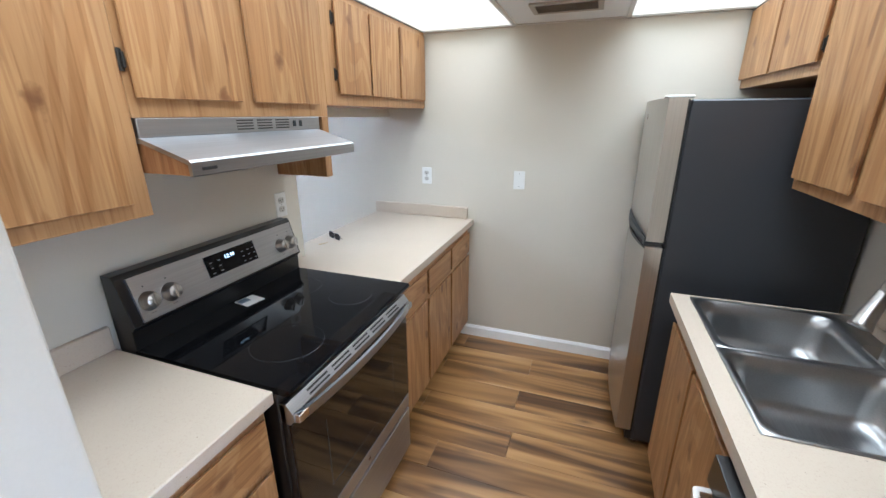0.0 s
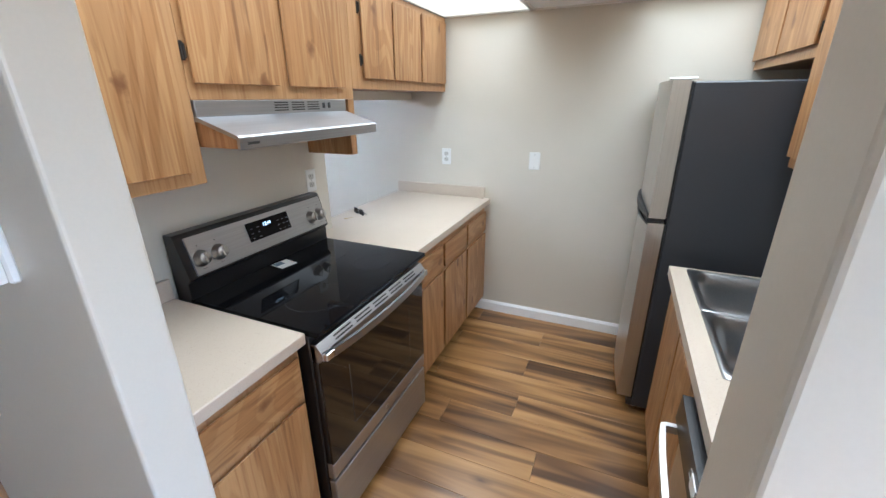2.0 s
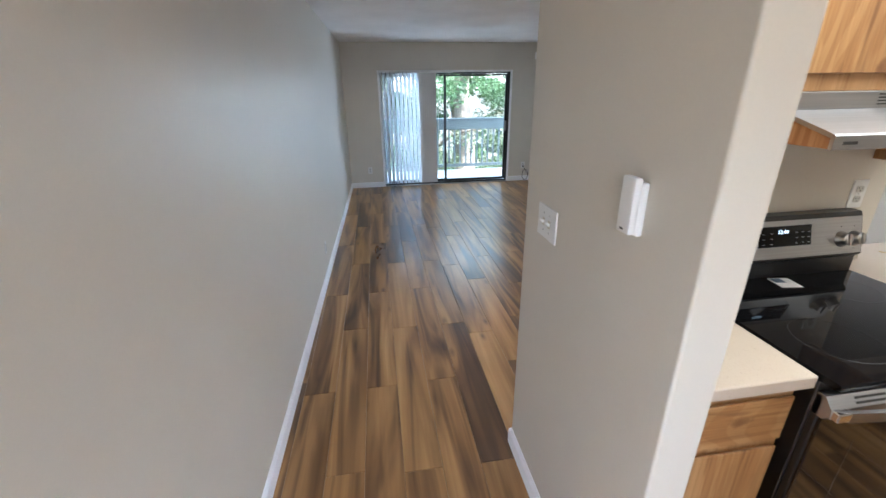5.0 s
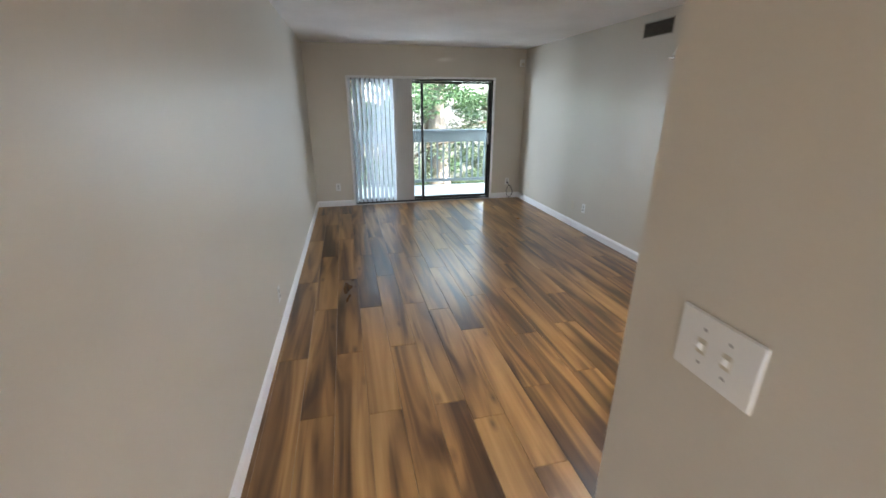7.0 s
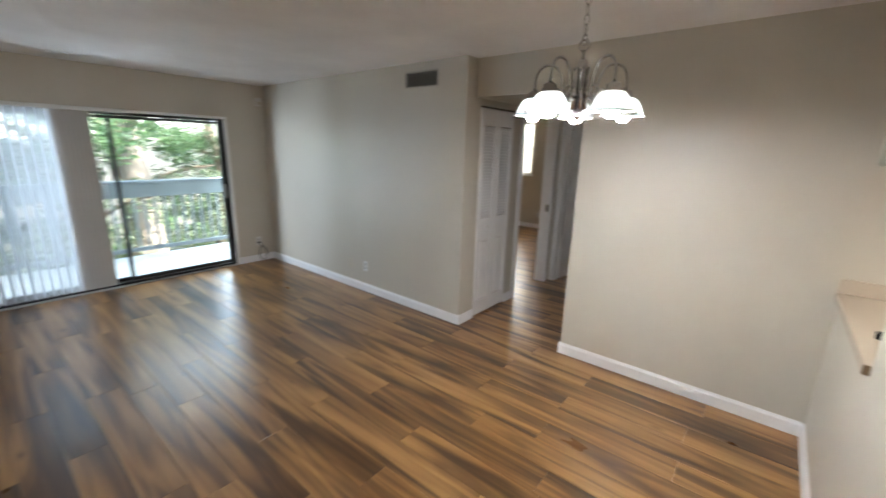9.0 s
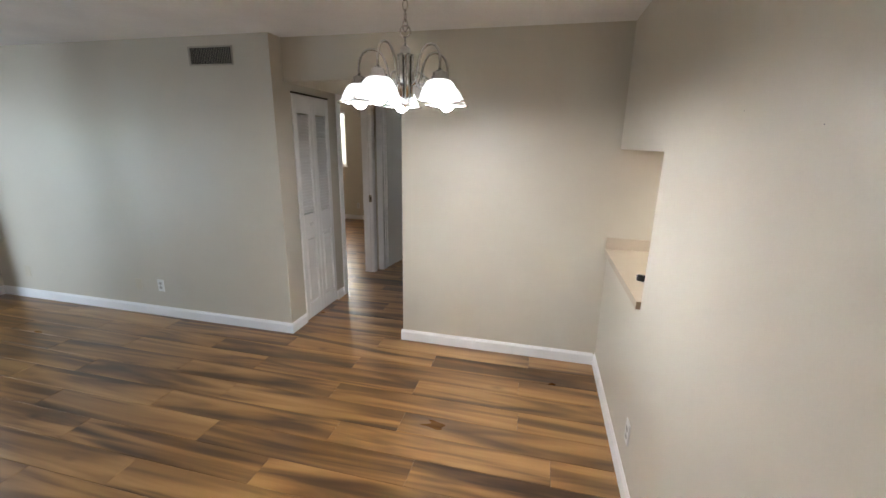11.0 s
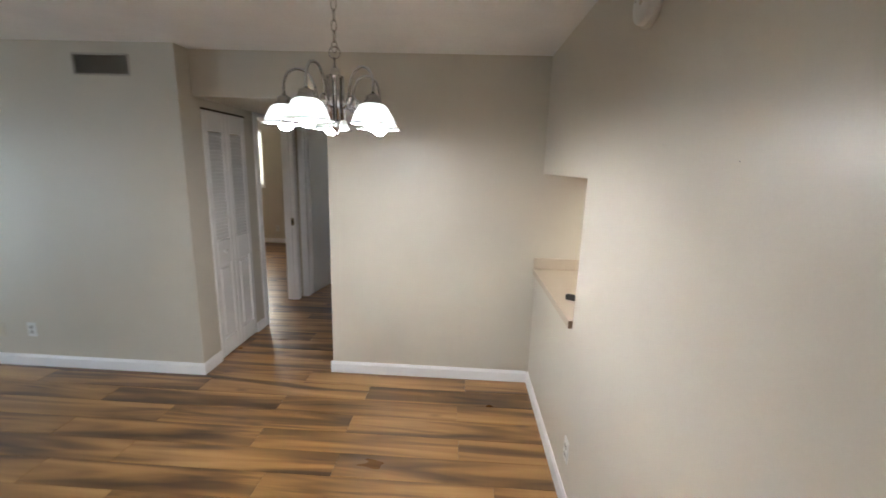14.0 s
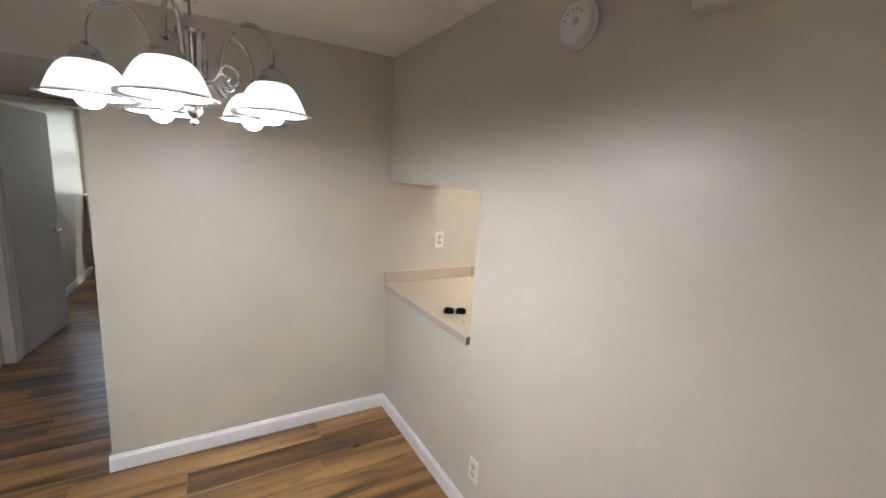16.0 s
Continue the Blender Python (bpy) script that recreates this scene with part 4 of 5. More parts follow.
# ---- range ----
def stove():
    y0, y1 = 0.889, 1.651
    s = thing("range", (-1.02, 1.27, 0), "freestanding electric range with black glass top and steel front", "range")
    part("body", boxes([(XK + 0.025, y0, 0.02, -0.735, y1, 0.90)], 0.003), BLACK, s)
    for fx in (-1.28, -0.80):
        for fy in (y0 + 0.05, y1 - 0.05):
            part("foot", lathe([(0.018, 0), (0.018, 0.02)], 10, True, at=(fx, fy, 0)), DARKP, s)
    top = part("cooktop", prism([(-1.27, 0.90), (-0.70, 0.90), (-0.688, 0.905), (-0.686, 0.914), (-0.69, 0.921), (-1.27, 0.921)], 1, y0, y1), BLACKG, s, "black glass cooktop")
    for bx, by, r in ((-0.86, 1.09, 0.115), (-0.86, 1.46, 0.085), (-1.12, 1.09, 0.08), (-1.12, 1.46, 0.10)):
        part("burner_ring", lathe([(r, 0), (r - 0.0012, 0.0003)], 48, at=(bx, by, 0.9212)), RINGM, top, "thin grey burner ring")
    part("top_seam", bm_box(-1.272, y0 + 0.01, 0.9212, -1.266, y1 - 0.01, 0.925, 0.001), CHROME, s)
    # sloping back panel with the controls
    part("backguard", prism([(XK + 0.02, 0.90), (-1.262, 0.90), (-1.262, 0.985), (-1.245, 1.00), (-1.287, 1.15), (-1.295, 1.162), (XK + 0.02, 1.162)], 1, y0, y1, 0.003), BLACK, s)
    e = Vector((-1.2455, 0, 1.003)); w = Vector((-1.2865, 0, 1.149))
    up = (w - e).normalized()
    nrm = Vector((up.z, 0, -up.x))
    def on(u, y, d=0.0):
        q = e + up * u + nrm * d
        return Vector((q.x, y, q.z))
    def plate(u0, u1, a, b, d0, d1):
        bm = bmesh.new()
        vs = [bm.verts.new(on(u, y, d)) for d in (d0, d1) for u, y in ((u0, a), (u1, a), (u1, b), (u0, b))]
        bm.faces.new(vs[:4]); bm.faces.new(vs[4:][::-1])
        for i in range(4):
            j = (i + 1) % 4
            bm.faces.new((vs[i], vs[j], vs[4 + j], vs[4 + i]))
        bmesh.ops.recalc_face_normals(bm, faces=bm.faces)
        return bm
    h = (w - e).length
    cp = part("control_panel", plate(0.004, h - 0.004, y0 + 0.03, y1 - 0.012, 0.0, 0.006), STEEL, s, "brushed steel control panel")
    part("display", plate(0.05, 0.128, 1.175, 1.405, 0.006, 0.009), BLACKG, cp, "black glass display")
    basis = Matrix((( 0, up.x, nrm.x), (1, 0, 0), (0, up.z, nrm.z))).to_4x4()
    text_part("clock_digits", "12:44", 0.021, DIGIT, Matrix.Translation(on(0.105, 1.28, 0.0095)) @ basis, cp)
    for i in range(3):
        for y in (1.19, 1.225, 1.335, 1.362, 1.388):
            part("key_mark", plate(0.06 + i * 0.02, 0.0625 + i * 0.02, y, y + 0.011, 0.009, 0.0094), GREYM, cp)
    for y in (0.955, 1.028, 1.545, 1.605):
        m = Matrix.Translation(on(0.062, y, 0.006)) @ basis
        k = part("knob", lathe([(0.031, 0), (0.031, 0.004), (0.024, 0.007), (0.0225, 0.026), (0.019, 0.030), (0.0, 0.030)], 24, turn=m), NICKEL, s, "brushed metal knob")
        gb = bm_box(-0.0045, -0.022, 0.028, 0.0045, 0.022, 0.036, 0.002)
        bmesh.ops.transform(gb, matrix=m, verts=gb.verts)
        part("grip", gb, NICKEL, k)
        part("tick", plate(0.108, 0.112, y - 0.002, y + 0.002, 0.006, 0.0064), SLOT, cp)
        part("word_bar", plate(0.021, 0.024, y - 0.008, y + 0.008, 0.006, 0.0063), GREYM, cp)
    # door, handle, vent slots, drawer
    d = part("oven_door", boxes([(-0.735, y0 + 0.004, 0.285, -0.705, y1 - 0.004, 0.355)], 0.004), STEEL, s, "steel-framed oven door")
    part("door_core", boxes([(-0.735, y0 + 0.004, 0.357, -0.714, y1 - 0.004, 0.865)], 0.003), BLACK, d)
    part("oven_glass", bm_box(-0.714, y0 + 0.006, 0.356, -0.705, y1 - 0.006, 0.80, 0.002), OVENG, d, "dark tinted oven glass")
    part("window_line", boxes([(-0.7049, y0 + 0.15, 0.43, -0.7045, y1 - 0.15, 0.433), (-0.7049, y0 + 0.15, 0.433, -0.7045, y0 + 0.153, 0.70), (-0.7049, y1 - 0.153, 0.433, -0.7045, y1 - 0.15, 0.70)]), RINGM, d)
    part("door_top", prism([(-0.735, 0.802), (-0.704, 0.802), (-0.690, 0.818), (-0.690, 0.840), (-0.712, 0.868), (-0.735, 0.868)], 1, y0 + 0.004, y1 - 0.004, 0.002), STEEL, d)
    lean = Vector((-0.022, 0, 0.028)).normalized()
    for i in range(5):
        yy = y0 + 0.085 + i * 0.122
        for k in (0.008, 0.021):
            a, b = Vector((-0.690, 0, 0.840)) + lean * k, Vector((-0.690, 0, 0.840)) + lean * (k + 0.006)
            part("vent_slot", prism([(a.x + 0.0006, a.z + 0.0004), (b.x + 0.0006, b.z + 0.0004), (b.x - 0.002, b.z - 0.001), (a.x - 0.002, a.z - 0.001)], 1, yy, yy + 0.098), SLOT, d)
    pts = [(-0.690, y0 + 0.008), (-0.672, y0 + 0.05), (-0.655, y0 + 0.2), (-0.649, (y0 + y1) / 2), (-0.655, y1 - 0.2), (-0.672, y1 - 0.05), (-0.690, y1 - 0.008)]
    hb = band(pts, 0.812, 0.842, -0.011)
    part("handle", hb, STEEL, d, "wide bowed steel handle")
    for ya, yb in ((y0 + 0.008, y0 + 0.05), (y1 - 0.05, y1 - 0.008)):
        part("handle_end", bm_box(-0.692, ya, 0.813, -0.672, yb, 0.841, 0.003), CHROME, d, "polished handle end")
    part("emblem", lathe([(0.009, 0), (0.009, 0.001), (0.0, 0.001)], 16, turn=Matrix.Rotation(radians(90), 4, "Y"), at=(-0.7055, 1.27, 0.32)), CHROME, d)
    part("drawer", boxes([(-0.735, y0 + 0.004, 0.045, -0.705, y1 - 0.004, 0.272)], 0.004), STEEL, s, "steel storage drawer")
    c = thing("info_card", (-1.215, 1.285, 0.9216), "small white printed card lying on the cooktop", "card")
    rot = Matrix.Translation((-1.205, 1.285, 0.9222)) @ Matrix.Rotation(radians(-9), 4, "Z")
    def laid(b):
        bmesh.ops.transform(b, matrix=rot, verts=b.verts)
        return b
    part("sheet", laid(bm_box(-0.038, -0.04, 0.0, 0.038, 0.04, 0.0012)), PAPER, c)
    part("print", laid(bm_box(-0.034, -0.036, 0.0012, 0.0, 0.006, 0.0016)), BLUEINK, c)
stove()

def hood():
    y0, y1 = 0.926, 1.672
    h = thing("range_hood", (-1.15, 1.3, 1.47), "stainless under-cabinet range hood", "range hood")
    part("upper_panel", bm_box(XK, y0, 1.558, -1.084, y1, 1.606, 0.002), STEEL, h)
    part("canopy", prism([(XK, 1.558), (-1.085, 1.558), (-1.075, 1.556), (-0.925, 1.508), (-0.920, 1.503), (-0.920, 1.470), (-0.925, 1.467), (-0.93, 1.470), (-0.93, 1.497), (-1.08, 1.545), (XK, 1.545)], 1, y0 - 0.004, y1 - 0.012), STEEL, h)
    for a, b in ((y0, y0 + 0.004), (y1 - 0.018, y1 - 0.014)):
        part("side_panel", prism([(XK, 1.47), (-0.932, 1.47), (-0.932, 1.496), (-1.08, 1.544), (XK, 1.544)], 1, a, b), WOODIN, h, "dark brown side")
    part("filter", bm_box(XK + 0.03, y0 + 0.08, 1.49, -1.0, y1 - 0.08, 1.502, 0.002), VENTM, h)
    for k in range(3):
        for i in range(4):
            yy = y0 + 0.315 + k * 0.088
            part("vent_slot", bm_box(-1.0845, yy, 1.568 + i * 0.009, -1.0825, yy + 0.068, 1.572 + i * 0.009), SLOT, h)
    for yy in (1.515, 1.55):
        part("switch", bm_box(-1.085, yy - 0.008, 1.572, -1.080, yy + 0.008, 1.594, 0.002), DARKP, h, "black rocker switch")
    part("emblem", bm_box(-0.9205, y0 + 0.025, 1.481, -0.9195, y0 + 0.07, 1.489), SLOT, h, "small dark name plate")
hood()

# ---- refrigerator ----
def fridge():
    y0, y1 = 2.065, 2.815
    f = thing("refrigerator", (0.65, 2.44, 0), "top-freezer refrigerator with stainless doors and charcoal case", "refrigerator")
    part("case", bm_box(0.338, y0, 0.03, 0.985, y1, 1.665, 0.006), FRIDGE, f)
    part("kick_grille", bm_box(0.308, y0 + 0.01, 0.025, 0.338, y1 - 0.01, 0.075, 0.003), DARKP, f)
    for fy in (y0 + 0.04, y1 - 0.04):
        part("foot", lathe([(0.022, 0), (0.022, 0.028)], 12, True, at=(0.35, fy, 0)), CHROME, f)
        part("rear_foot", lathe([(0.022, 0), (0.022, 0.032)], 12, True, at=(0.93, fy, 0)), DARKP, f)
    def door(z0, z1):
        n = 10
        out = [(0.328, y0 + 0.002)]
        for i in range(n + 1):
            u = i / n
            out.append((0.260 - 0.024 * (1 - (2 * u - 1) ** 2), y0 + 0.002 + u * (y1 - y0 - 0.004)))
        out.append((0.328, y1 - 0.002))
        return prism(out, 2, z0, z1)
    up = part("freezer_door", door(1.085, 1.672), STEELZ, f, "bowed stainless door")
    lo = part("fridge_door", door(0.085, 1.062), STEELZ, f, "bowed stainless door")
    for d, a, b in ((up, 1.09, 1.667), (lo, 0.09, 1.057)):
        part("gasket", bm_box(0.3282, y0 + 0.012, a, 0.3378, y1 - 0.012, b), DARKP, d)
    part("centre_hinge", bm_box(0.252, y0 + 0.004, 1.064, 0.322, y0 + 0.06, 1.083, 0.003), DARKP, f)
    def grip(low, high, depth):
        """A crescent grip that follows the bowed door and stands off it towards the opening side."""
        rows, n = [], 12
        bm = bmesh.new()
        for i in range(n + 1):
            u = i / n
            y = y0 + 0.004 + u * (y1 - y0 - 0.03)
            face = 0.260 - 0.024 * (1 - (2 * u - 1) ** 2)
            out = depth * math.sin(math.pi * min(1.0, 0.12 + u))
            reach = (high - low) * (0.25 + 0.75 * math.sin(math.pi * min(1.0, 0.1 + 0.9 * u)))
            a, b = (low, low + reach) if depth > 0.02 else (high - reach, high)
            rows.append([bm.verts.new((face - 0.001, y, a)), bm.verts.new((face - 0.001, y, b)), bm.verts.new((face - out, y, b)), bm.verts.new((face - out, y, a))])
        for p, q in zip(rows, rows[1:]):
            for i in range(4):
                bm.faces.new((p[i], p[(i + 1) % 4], q[(i + 1) % 4], q[i]))
        bm.faces.new(rows[0])
        bm.faces.new(rows[-1][::-1])
        bmesh.ops.recalc_face_normals(bm, faces=bm.faces)
        return bm
    part("handle", grip(1.086, 1.118, 0.021), DARKP, up, "dark crescent grip")
    part("handle", grip(1.045, 1.061, 0.012), DARKP, lo, "dark crescent grip")
    part("hinge_cap", boxes([(0.25, y0 + 0.005, 1.672, 0.35, y0 + 0.06, 1.682)], 0.004), WHITEP, f, "pale hinge cap")
    part("emblem", lathe([(0.014, 0), (0.014, 0.001), (0, 0.001)], 16, turn=Matrix.Rotation(radians(-90), 4, "Y"), at=(0.2355, y1 - 0.36, 1.60)), CHROME, up)
fridge()

def dishwasher():
    y0, y1 = 0.492, 1.097
    d = thing("dishwasher", (0.7, 0.79, 0), "stainless dishwasher with a black control strip", "dishwasher")
    part("tub", bm_box(0.40, y0, 0.08, 0.98, y1, 0.745), DARKP, d)
    part("kick_plate", bm_box(0.47, y0 + 0.005, 0.0, 0.96, y1 - 0.005, 0.079), DARKP, d)
    part("door", bm_box(0.356, y0 + 0.003, 0.11, 0.40, y1 - 0.003, 0.765, 0.004), STEELZ, d)
    st = part("control_strip", prism([(0.352, 0.77), (0.334, 0.79), (0.338, 0.868), (0.40, 0.868), (0.40, 0.77)], 1, y0 + 0.003, y1 - 0.003, 0.002), BLACK, d, "glossy black control strip")
    ends = [(0.338, y1 - 0.035), (0.304, y1 - 0.038), (0.293, y1 - 0.06), (0.286, y1 - 0.17), (0.284, (y0 + y1) / 2), (0.286, y0 + 0.17), (0.293, y0 + 0.06), (0.304, y0 + 0.038), (0.338, y0 + 0.035)]
    part("handle", band(ends, 0.772, 0.794, 0.014), NICKEL, d, "polished bowed handle")
    for i in range(6):
        part("key_mark", bm_box(0.3345, 0.60 + i * 0.05, 0.822, 0.3385, 0.624 + i * 0.05, 0.827), GREYM, st)
        part("key_mark", bm_box(0.3355, 0.60 + i * 0.05, 0.843, 0.3395, 0.616 + i * 0.05, 0.847), GREYM, st)
    part("label_plate", bm_box(0.334, 0.80, 0.815, 0.339, 0.85, 0.85), WHITEP, st, "pale sticker")
dishwasher()

# ---- chandelier ----
def chandelier():
    cx, cy = -2.543, 1.571
    c = thing("chandelier", (cx, cy, ZC), "five-arm brushed nickel chandelier with lit frosted glass shades", "chandelier")
    part("canopy", lathe([(0.0, -0.03), (0.012, -0.03), (0.02, -0.022), (0.055, -0.012), (0.064, -0.003), (0.064, 0.0)], 28, at=(cx, cy, ZC - 0.001)), ARMM, c)
    z = ZC - 0.03
    i = 0
    while z > 2.075:
        a = i % 2
        pts = []
        for k in range(12):
            t = 2 * math.pi * k / 12
            u, v = 0.010 * math.cos(t), 0.0215 * math.sin(t)
            pts.append((cx + (u if a else 0), cy + (0 if a else u), z - 0.019 + v))
        part("chain_link", tube(pts, 0.0026, 6, 1, closed=True), ARMM, c)
        z -= 0.0365
        i += 1
    part("ring", tube([(cx + 0.021 * math.cos(2 * math.pi * k / 16), cy, 2.045 + 0.021 * math.sin(2 * math.pi * k / 16)) for k in range(16)], 0.0032, 6, 1, closed=True), ARMM, c)
    part("stem", lathe([(0.004, 0), (0.004, 0.04), (0.01, 0.04)], 10, True, at=(cx, cy, 1.985)), ARMM, c)
    part("body", lathe([(0.0, 1.738), (0.007, 1.741), (0.009, 1.748), (0.005, 1.756), (0.012, 1.760), (0.019, 1.770), (0.020, 1.80), (0.015, 1.803), (0.015, 1.95), (0.028, 1.955), (0.029, 1.962), (0.021, 1.968), (0.019, 1.985), (0.010, 1.995), (0.0, 1.997)], 24, at=(cx, cy, 0)), ARMM, c)
    for k in range(6):
        a = radians(60 * k + 10)
        part("rod", lathe([(0.0085, 1.80), (0.0085, 1.962)], 10, True, at=(cx + 0.026 * math.cos(a), cy + 0.026 * math.sin(a), 0)), ARMM, c)
    R, drop = 0.195, -0.008
    for ang in (186, 258, 330, 42, 114):
        ca, sa = math.cos(radians(ang)), math.sin(radians(ang))
        def P(r, zz):
            return (cx + r * ca, cy + r * sa, zz)
        arm = part("arm", tube([P(0.03, 1.845), P(0.055, 1.85), P(0.07, 1.88), P(0.080, 1.925), P(0.103, 1.967), P(0.14, 1.981), P(0.177, 1.966), P(0.194, 1.930), P(R, 1.888)], 0.0054, 8, 5), ARMM, c)
        part("scroll", tube([P(0.06, 1.872), P(0.085, 1.885), P(0.108, 1.872), P(0.112, 1.85), P(0.098, 1.838), P(0.086, 1.848), P(0.092, 1.858)], 0.0035, 6, 4), ARMM, arm)
        part("leaf_scroll", tube([P(0.06, 1.868), P(0.07, 1.842), P(0.088, 1.826), P(0.10, 1.828), P(0.10, 1.838)], lambda u: 0.005 - 0.003 * u, 6, 4), ARMM, arm)
        part("socket_cup", lathe([(0.0, 0.042), (0.010, 0.042), (0.013, 0.037), (0.024, 0.033), (0.026, 0.028), (0.026, 0.017), (0.032, 0.015), (0.033, 0.003), (0.036, 0.0)], 20, at=P(R, 1.853 + drop)), ARMM, arm)
        prof = [(0.034, 1.858), (0.042, 1.855), (0.053, 1.845), (0.063, 1.829), (0.071, 1.811), (0.077, 1.795), (0.081, 1.786)]
        sh = part("shade", lathe(prof + [(r - 0.003, zz - 0.001) for r, zz in prof[::-1]], 32, at=P(R, drop)), SHADE, c, "frosted white glass bell shade")
        part("rim", lathe([(0.079, 1.7895), (0.0925, 1.786), (0.094, 1.7835), (0.0925, 1.7815), (0.079, 1.785)], 32, at=P(R, drop)), ARMM, sh, "flared metal rim band")
        part("bulb", lathe([(0.0, 1.760), (0.012, 1.762), (0.022, 1.769), (0.028, 1.781), (0.0285, 1.793), (0.023, 1.812), (0.015, 1.83), (0.013, 1.86)], 18, at=P(R, drop)), BULBM, sh, "glowing round bulb")
chandelier()

# ---- plates, outlets, small fixtures ----
def wall_basis(normal):
    n = Vector(normal)
    up = Vector((0, 0, 1))
    rt = up.cross(n)
    return Matrix(((rt.x, up.x, n.x), (rt.y, up.y, n.y), (rt.z, up.z, n.z))).to_4x4()

def placed(bm, m):
    bmesh.ops.transform(bm, matrix=m, verts=bm.verts)
    return bm

def outlet(at, normal, label="white duplex outlet on the wall", mat=None, blank=False):
    mat = mat or WHITEP
    m = Matrix.Translation(at) @ wall_basis(normal)
    o = thing("wall_outlet", at, label, "outlet", "wall outlets")
    part("cover_plate", placed(bm_box(-0.036, -0.058, 0.0, 0.036, 0.058, 0.006, 0.003), m), mat, o)
    if blank:
        part("screw", placed(lathe([(0.004, 0.006), (0.0, 0.0075)], 10), m), mat, o)
        return
    for s in (-1, 1):
        r = part("receptacle", placed(prism(rounded(0, s * 0.0205, 0.0165, 0.014, 0.01), 2, 0.006, 0.0085), m), SOCKET, o)
        part("slot", placed(boxes([(-0.008, s * 0.0205 - 0.001, 0.0085, -0.0055, s * 0.0205 + 0.007, 0.009), (0.0055, s * 0.0205 - 0.001, 0.0085, 0.008, s * 0.0205 + 0.006, 0.009), (-0.002, s * 0.0205 - 0.009, 0.0085, 0.002, s * 0.0205 - 0.005, 0.009)]), m), SLOT, r)
    part("screw", placed(lathe([(0.003, 0.006), (0.0, 0.0072)], 10), m), GREYM, o)

outlet((-1.081, YN, 1.205), (0, -1, 0), "white duplex outlet over the worktop")
outlet((XK, 1.69, 1.212), (1, 0, 0), "white duplex outlet beside the range")
outlet((XS, 1.71, 0.29), (-1, 0, 0))
outlet((-5.316, YL, 0.30), (0, -1, 0))
outlet((-5.572, YL, 0.285), (0, -1, 0), "wall-coloured blank plate on the wall", IVORY, True)
outlet((-6.988, YL, 0.285), (0, -1, 0), "wall-coloured blank plate on the wall", IVORY, True)
outlet((XW, -0.372, 0.305), (1, 0, 0))
outlet((XW, 2.479, 0.29), (1, 0, 0), "white cable outlet by the sliding door")
outlet((-3.63, ys(-3.63), 0.29), (0, 1, 0))
outlet((-5.726, 7.78, 0.295), (0, -1, 0), "white duplex outlet in the bedroom")

def blank_switch():
    at = (-0.43, YN, 1.203)
    m = Matrix.Translation(at) @ wall_basis((0, -1, 0))
    o = thing("switch_plate", at, "white blank cover plate on the kitchen wall", "cover plate")
    part("cover_plate", placed(bm_box(-0.037, -0.059, 0.0, 0.037, 0.059, 0.006, 0.003), m), WHITEP, o)
    for s in (-1, 1):
        part("screw", placed(lathe([(0.003, 0.006), (0.0, 0.0072)], 10, at=(0, s * 0.042, 0)), m), GREYM, o)
blank_switch()

def double_switch():
    at = (-1.27, YH, 1.203)
    m = Matrix.Translation(at) @ wall_basis((0, -1, 0))
    o = thing("light_switch", at, "white double toggle light switch", "light switch")
    part("cover_plate", placed(bm_box(-0.074, -0.057, 0.0, 0.074, 0.057, 0.006, 0.003), m), WHITEP, o)
    for x in (-0.023, 0.023):
        t = part("toggle", placed(prism([(-0.009, 0.005), (0.004, 0.005), (0.012, 0.02), (0.006, 0.022)], 0, x - 0.005, x + 0.005), m @ Matrix.Identity(4)), WHITEP, o)
        part("surround", placed(bm_box(x - 0.008, -0.013, 0.0055, x + 0.008, 0.013, 0.007), m), IVORY, o)
        for s in (-1, 1):
            part("screw", placed(lathe([(0.003, 0.006), (0.0, 0.0072)], 10, at=(x, s * 0.03, 0)), m), GREYM, o)
double_switch()

def wall_control():
    at = (-0.812, YH, 1.385)
    m = Matrix.Translation(at) @ wall_basis((0, -1, 0))
    o = thing("thermostat", at, "white slim thermostat holder on the stub wall", "thermostat")
    part("cradle", placed(bm_box(-0.026, -0.062, 0.0, 0.026, 0.055, 0.016, 0.004), m), WHITEP, o)
    part("case", placed(bm_box(-0.024, -0.058, 0.016, 0.024, 0.066, 0.034, 0.007, 2), m), WHITEP, o)
    part("indicator", placed(bm_box(-0.008, -0.05, 0.0338, 0.004, -0.046, 0.0345), m), SLOT, o)
wall_control()

def smoke_detector():
    at = (XS, 1.34, 2.148)
    m = Matrix.Translation(at) @ wall_basis((-1, 0, 0))
    o = thing("smoke_detector", at, "round white smoke detector on the wall", "smoke detector")
    part("base", placed(lathe([(0.0, 0.0), (0.072, 0.0), (0.072, 0.012), (0.066, 0.016), (0.0, 0.016)], 32), m), WHITEP, o)
    b = part("cover", placed(lathe([(0.064, 0.016), (0.064, 0.03), (0.058, 0.038), (0.03, 0.041), (0.0, 0.0415)], 32), m), WHITEP, o)
    part("test_button", placed(lathe([(0.011, 0.041), (0.011, 0.0435), (0.0, 0.044)], 16, at=(0.012, 0.0, 0)), m), IVORY, b)
    for a in range(-60, 61, 30):
        t = radians(a + 100)
        part("sound_slot", placed(boxes([(0.04 * math.cos(t) - 0.004, 0.04 * math.sin(t) - 0.0015, 0.039, 0.04 * math.cos(t) + 0.004, 0.04 * math.sin(t) + 0.0015, 0.0405)]), m), SLOT, b)
smoke_detector()

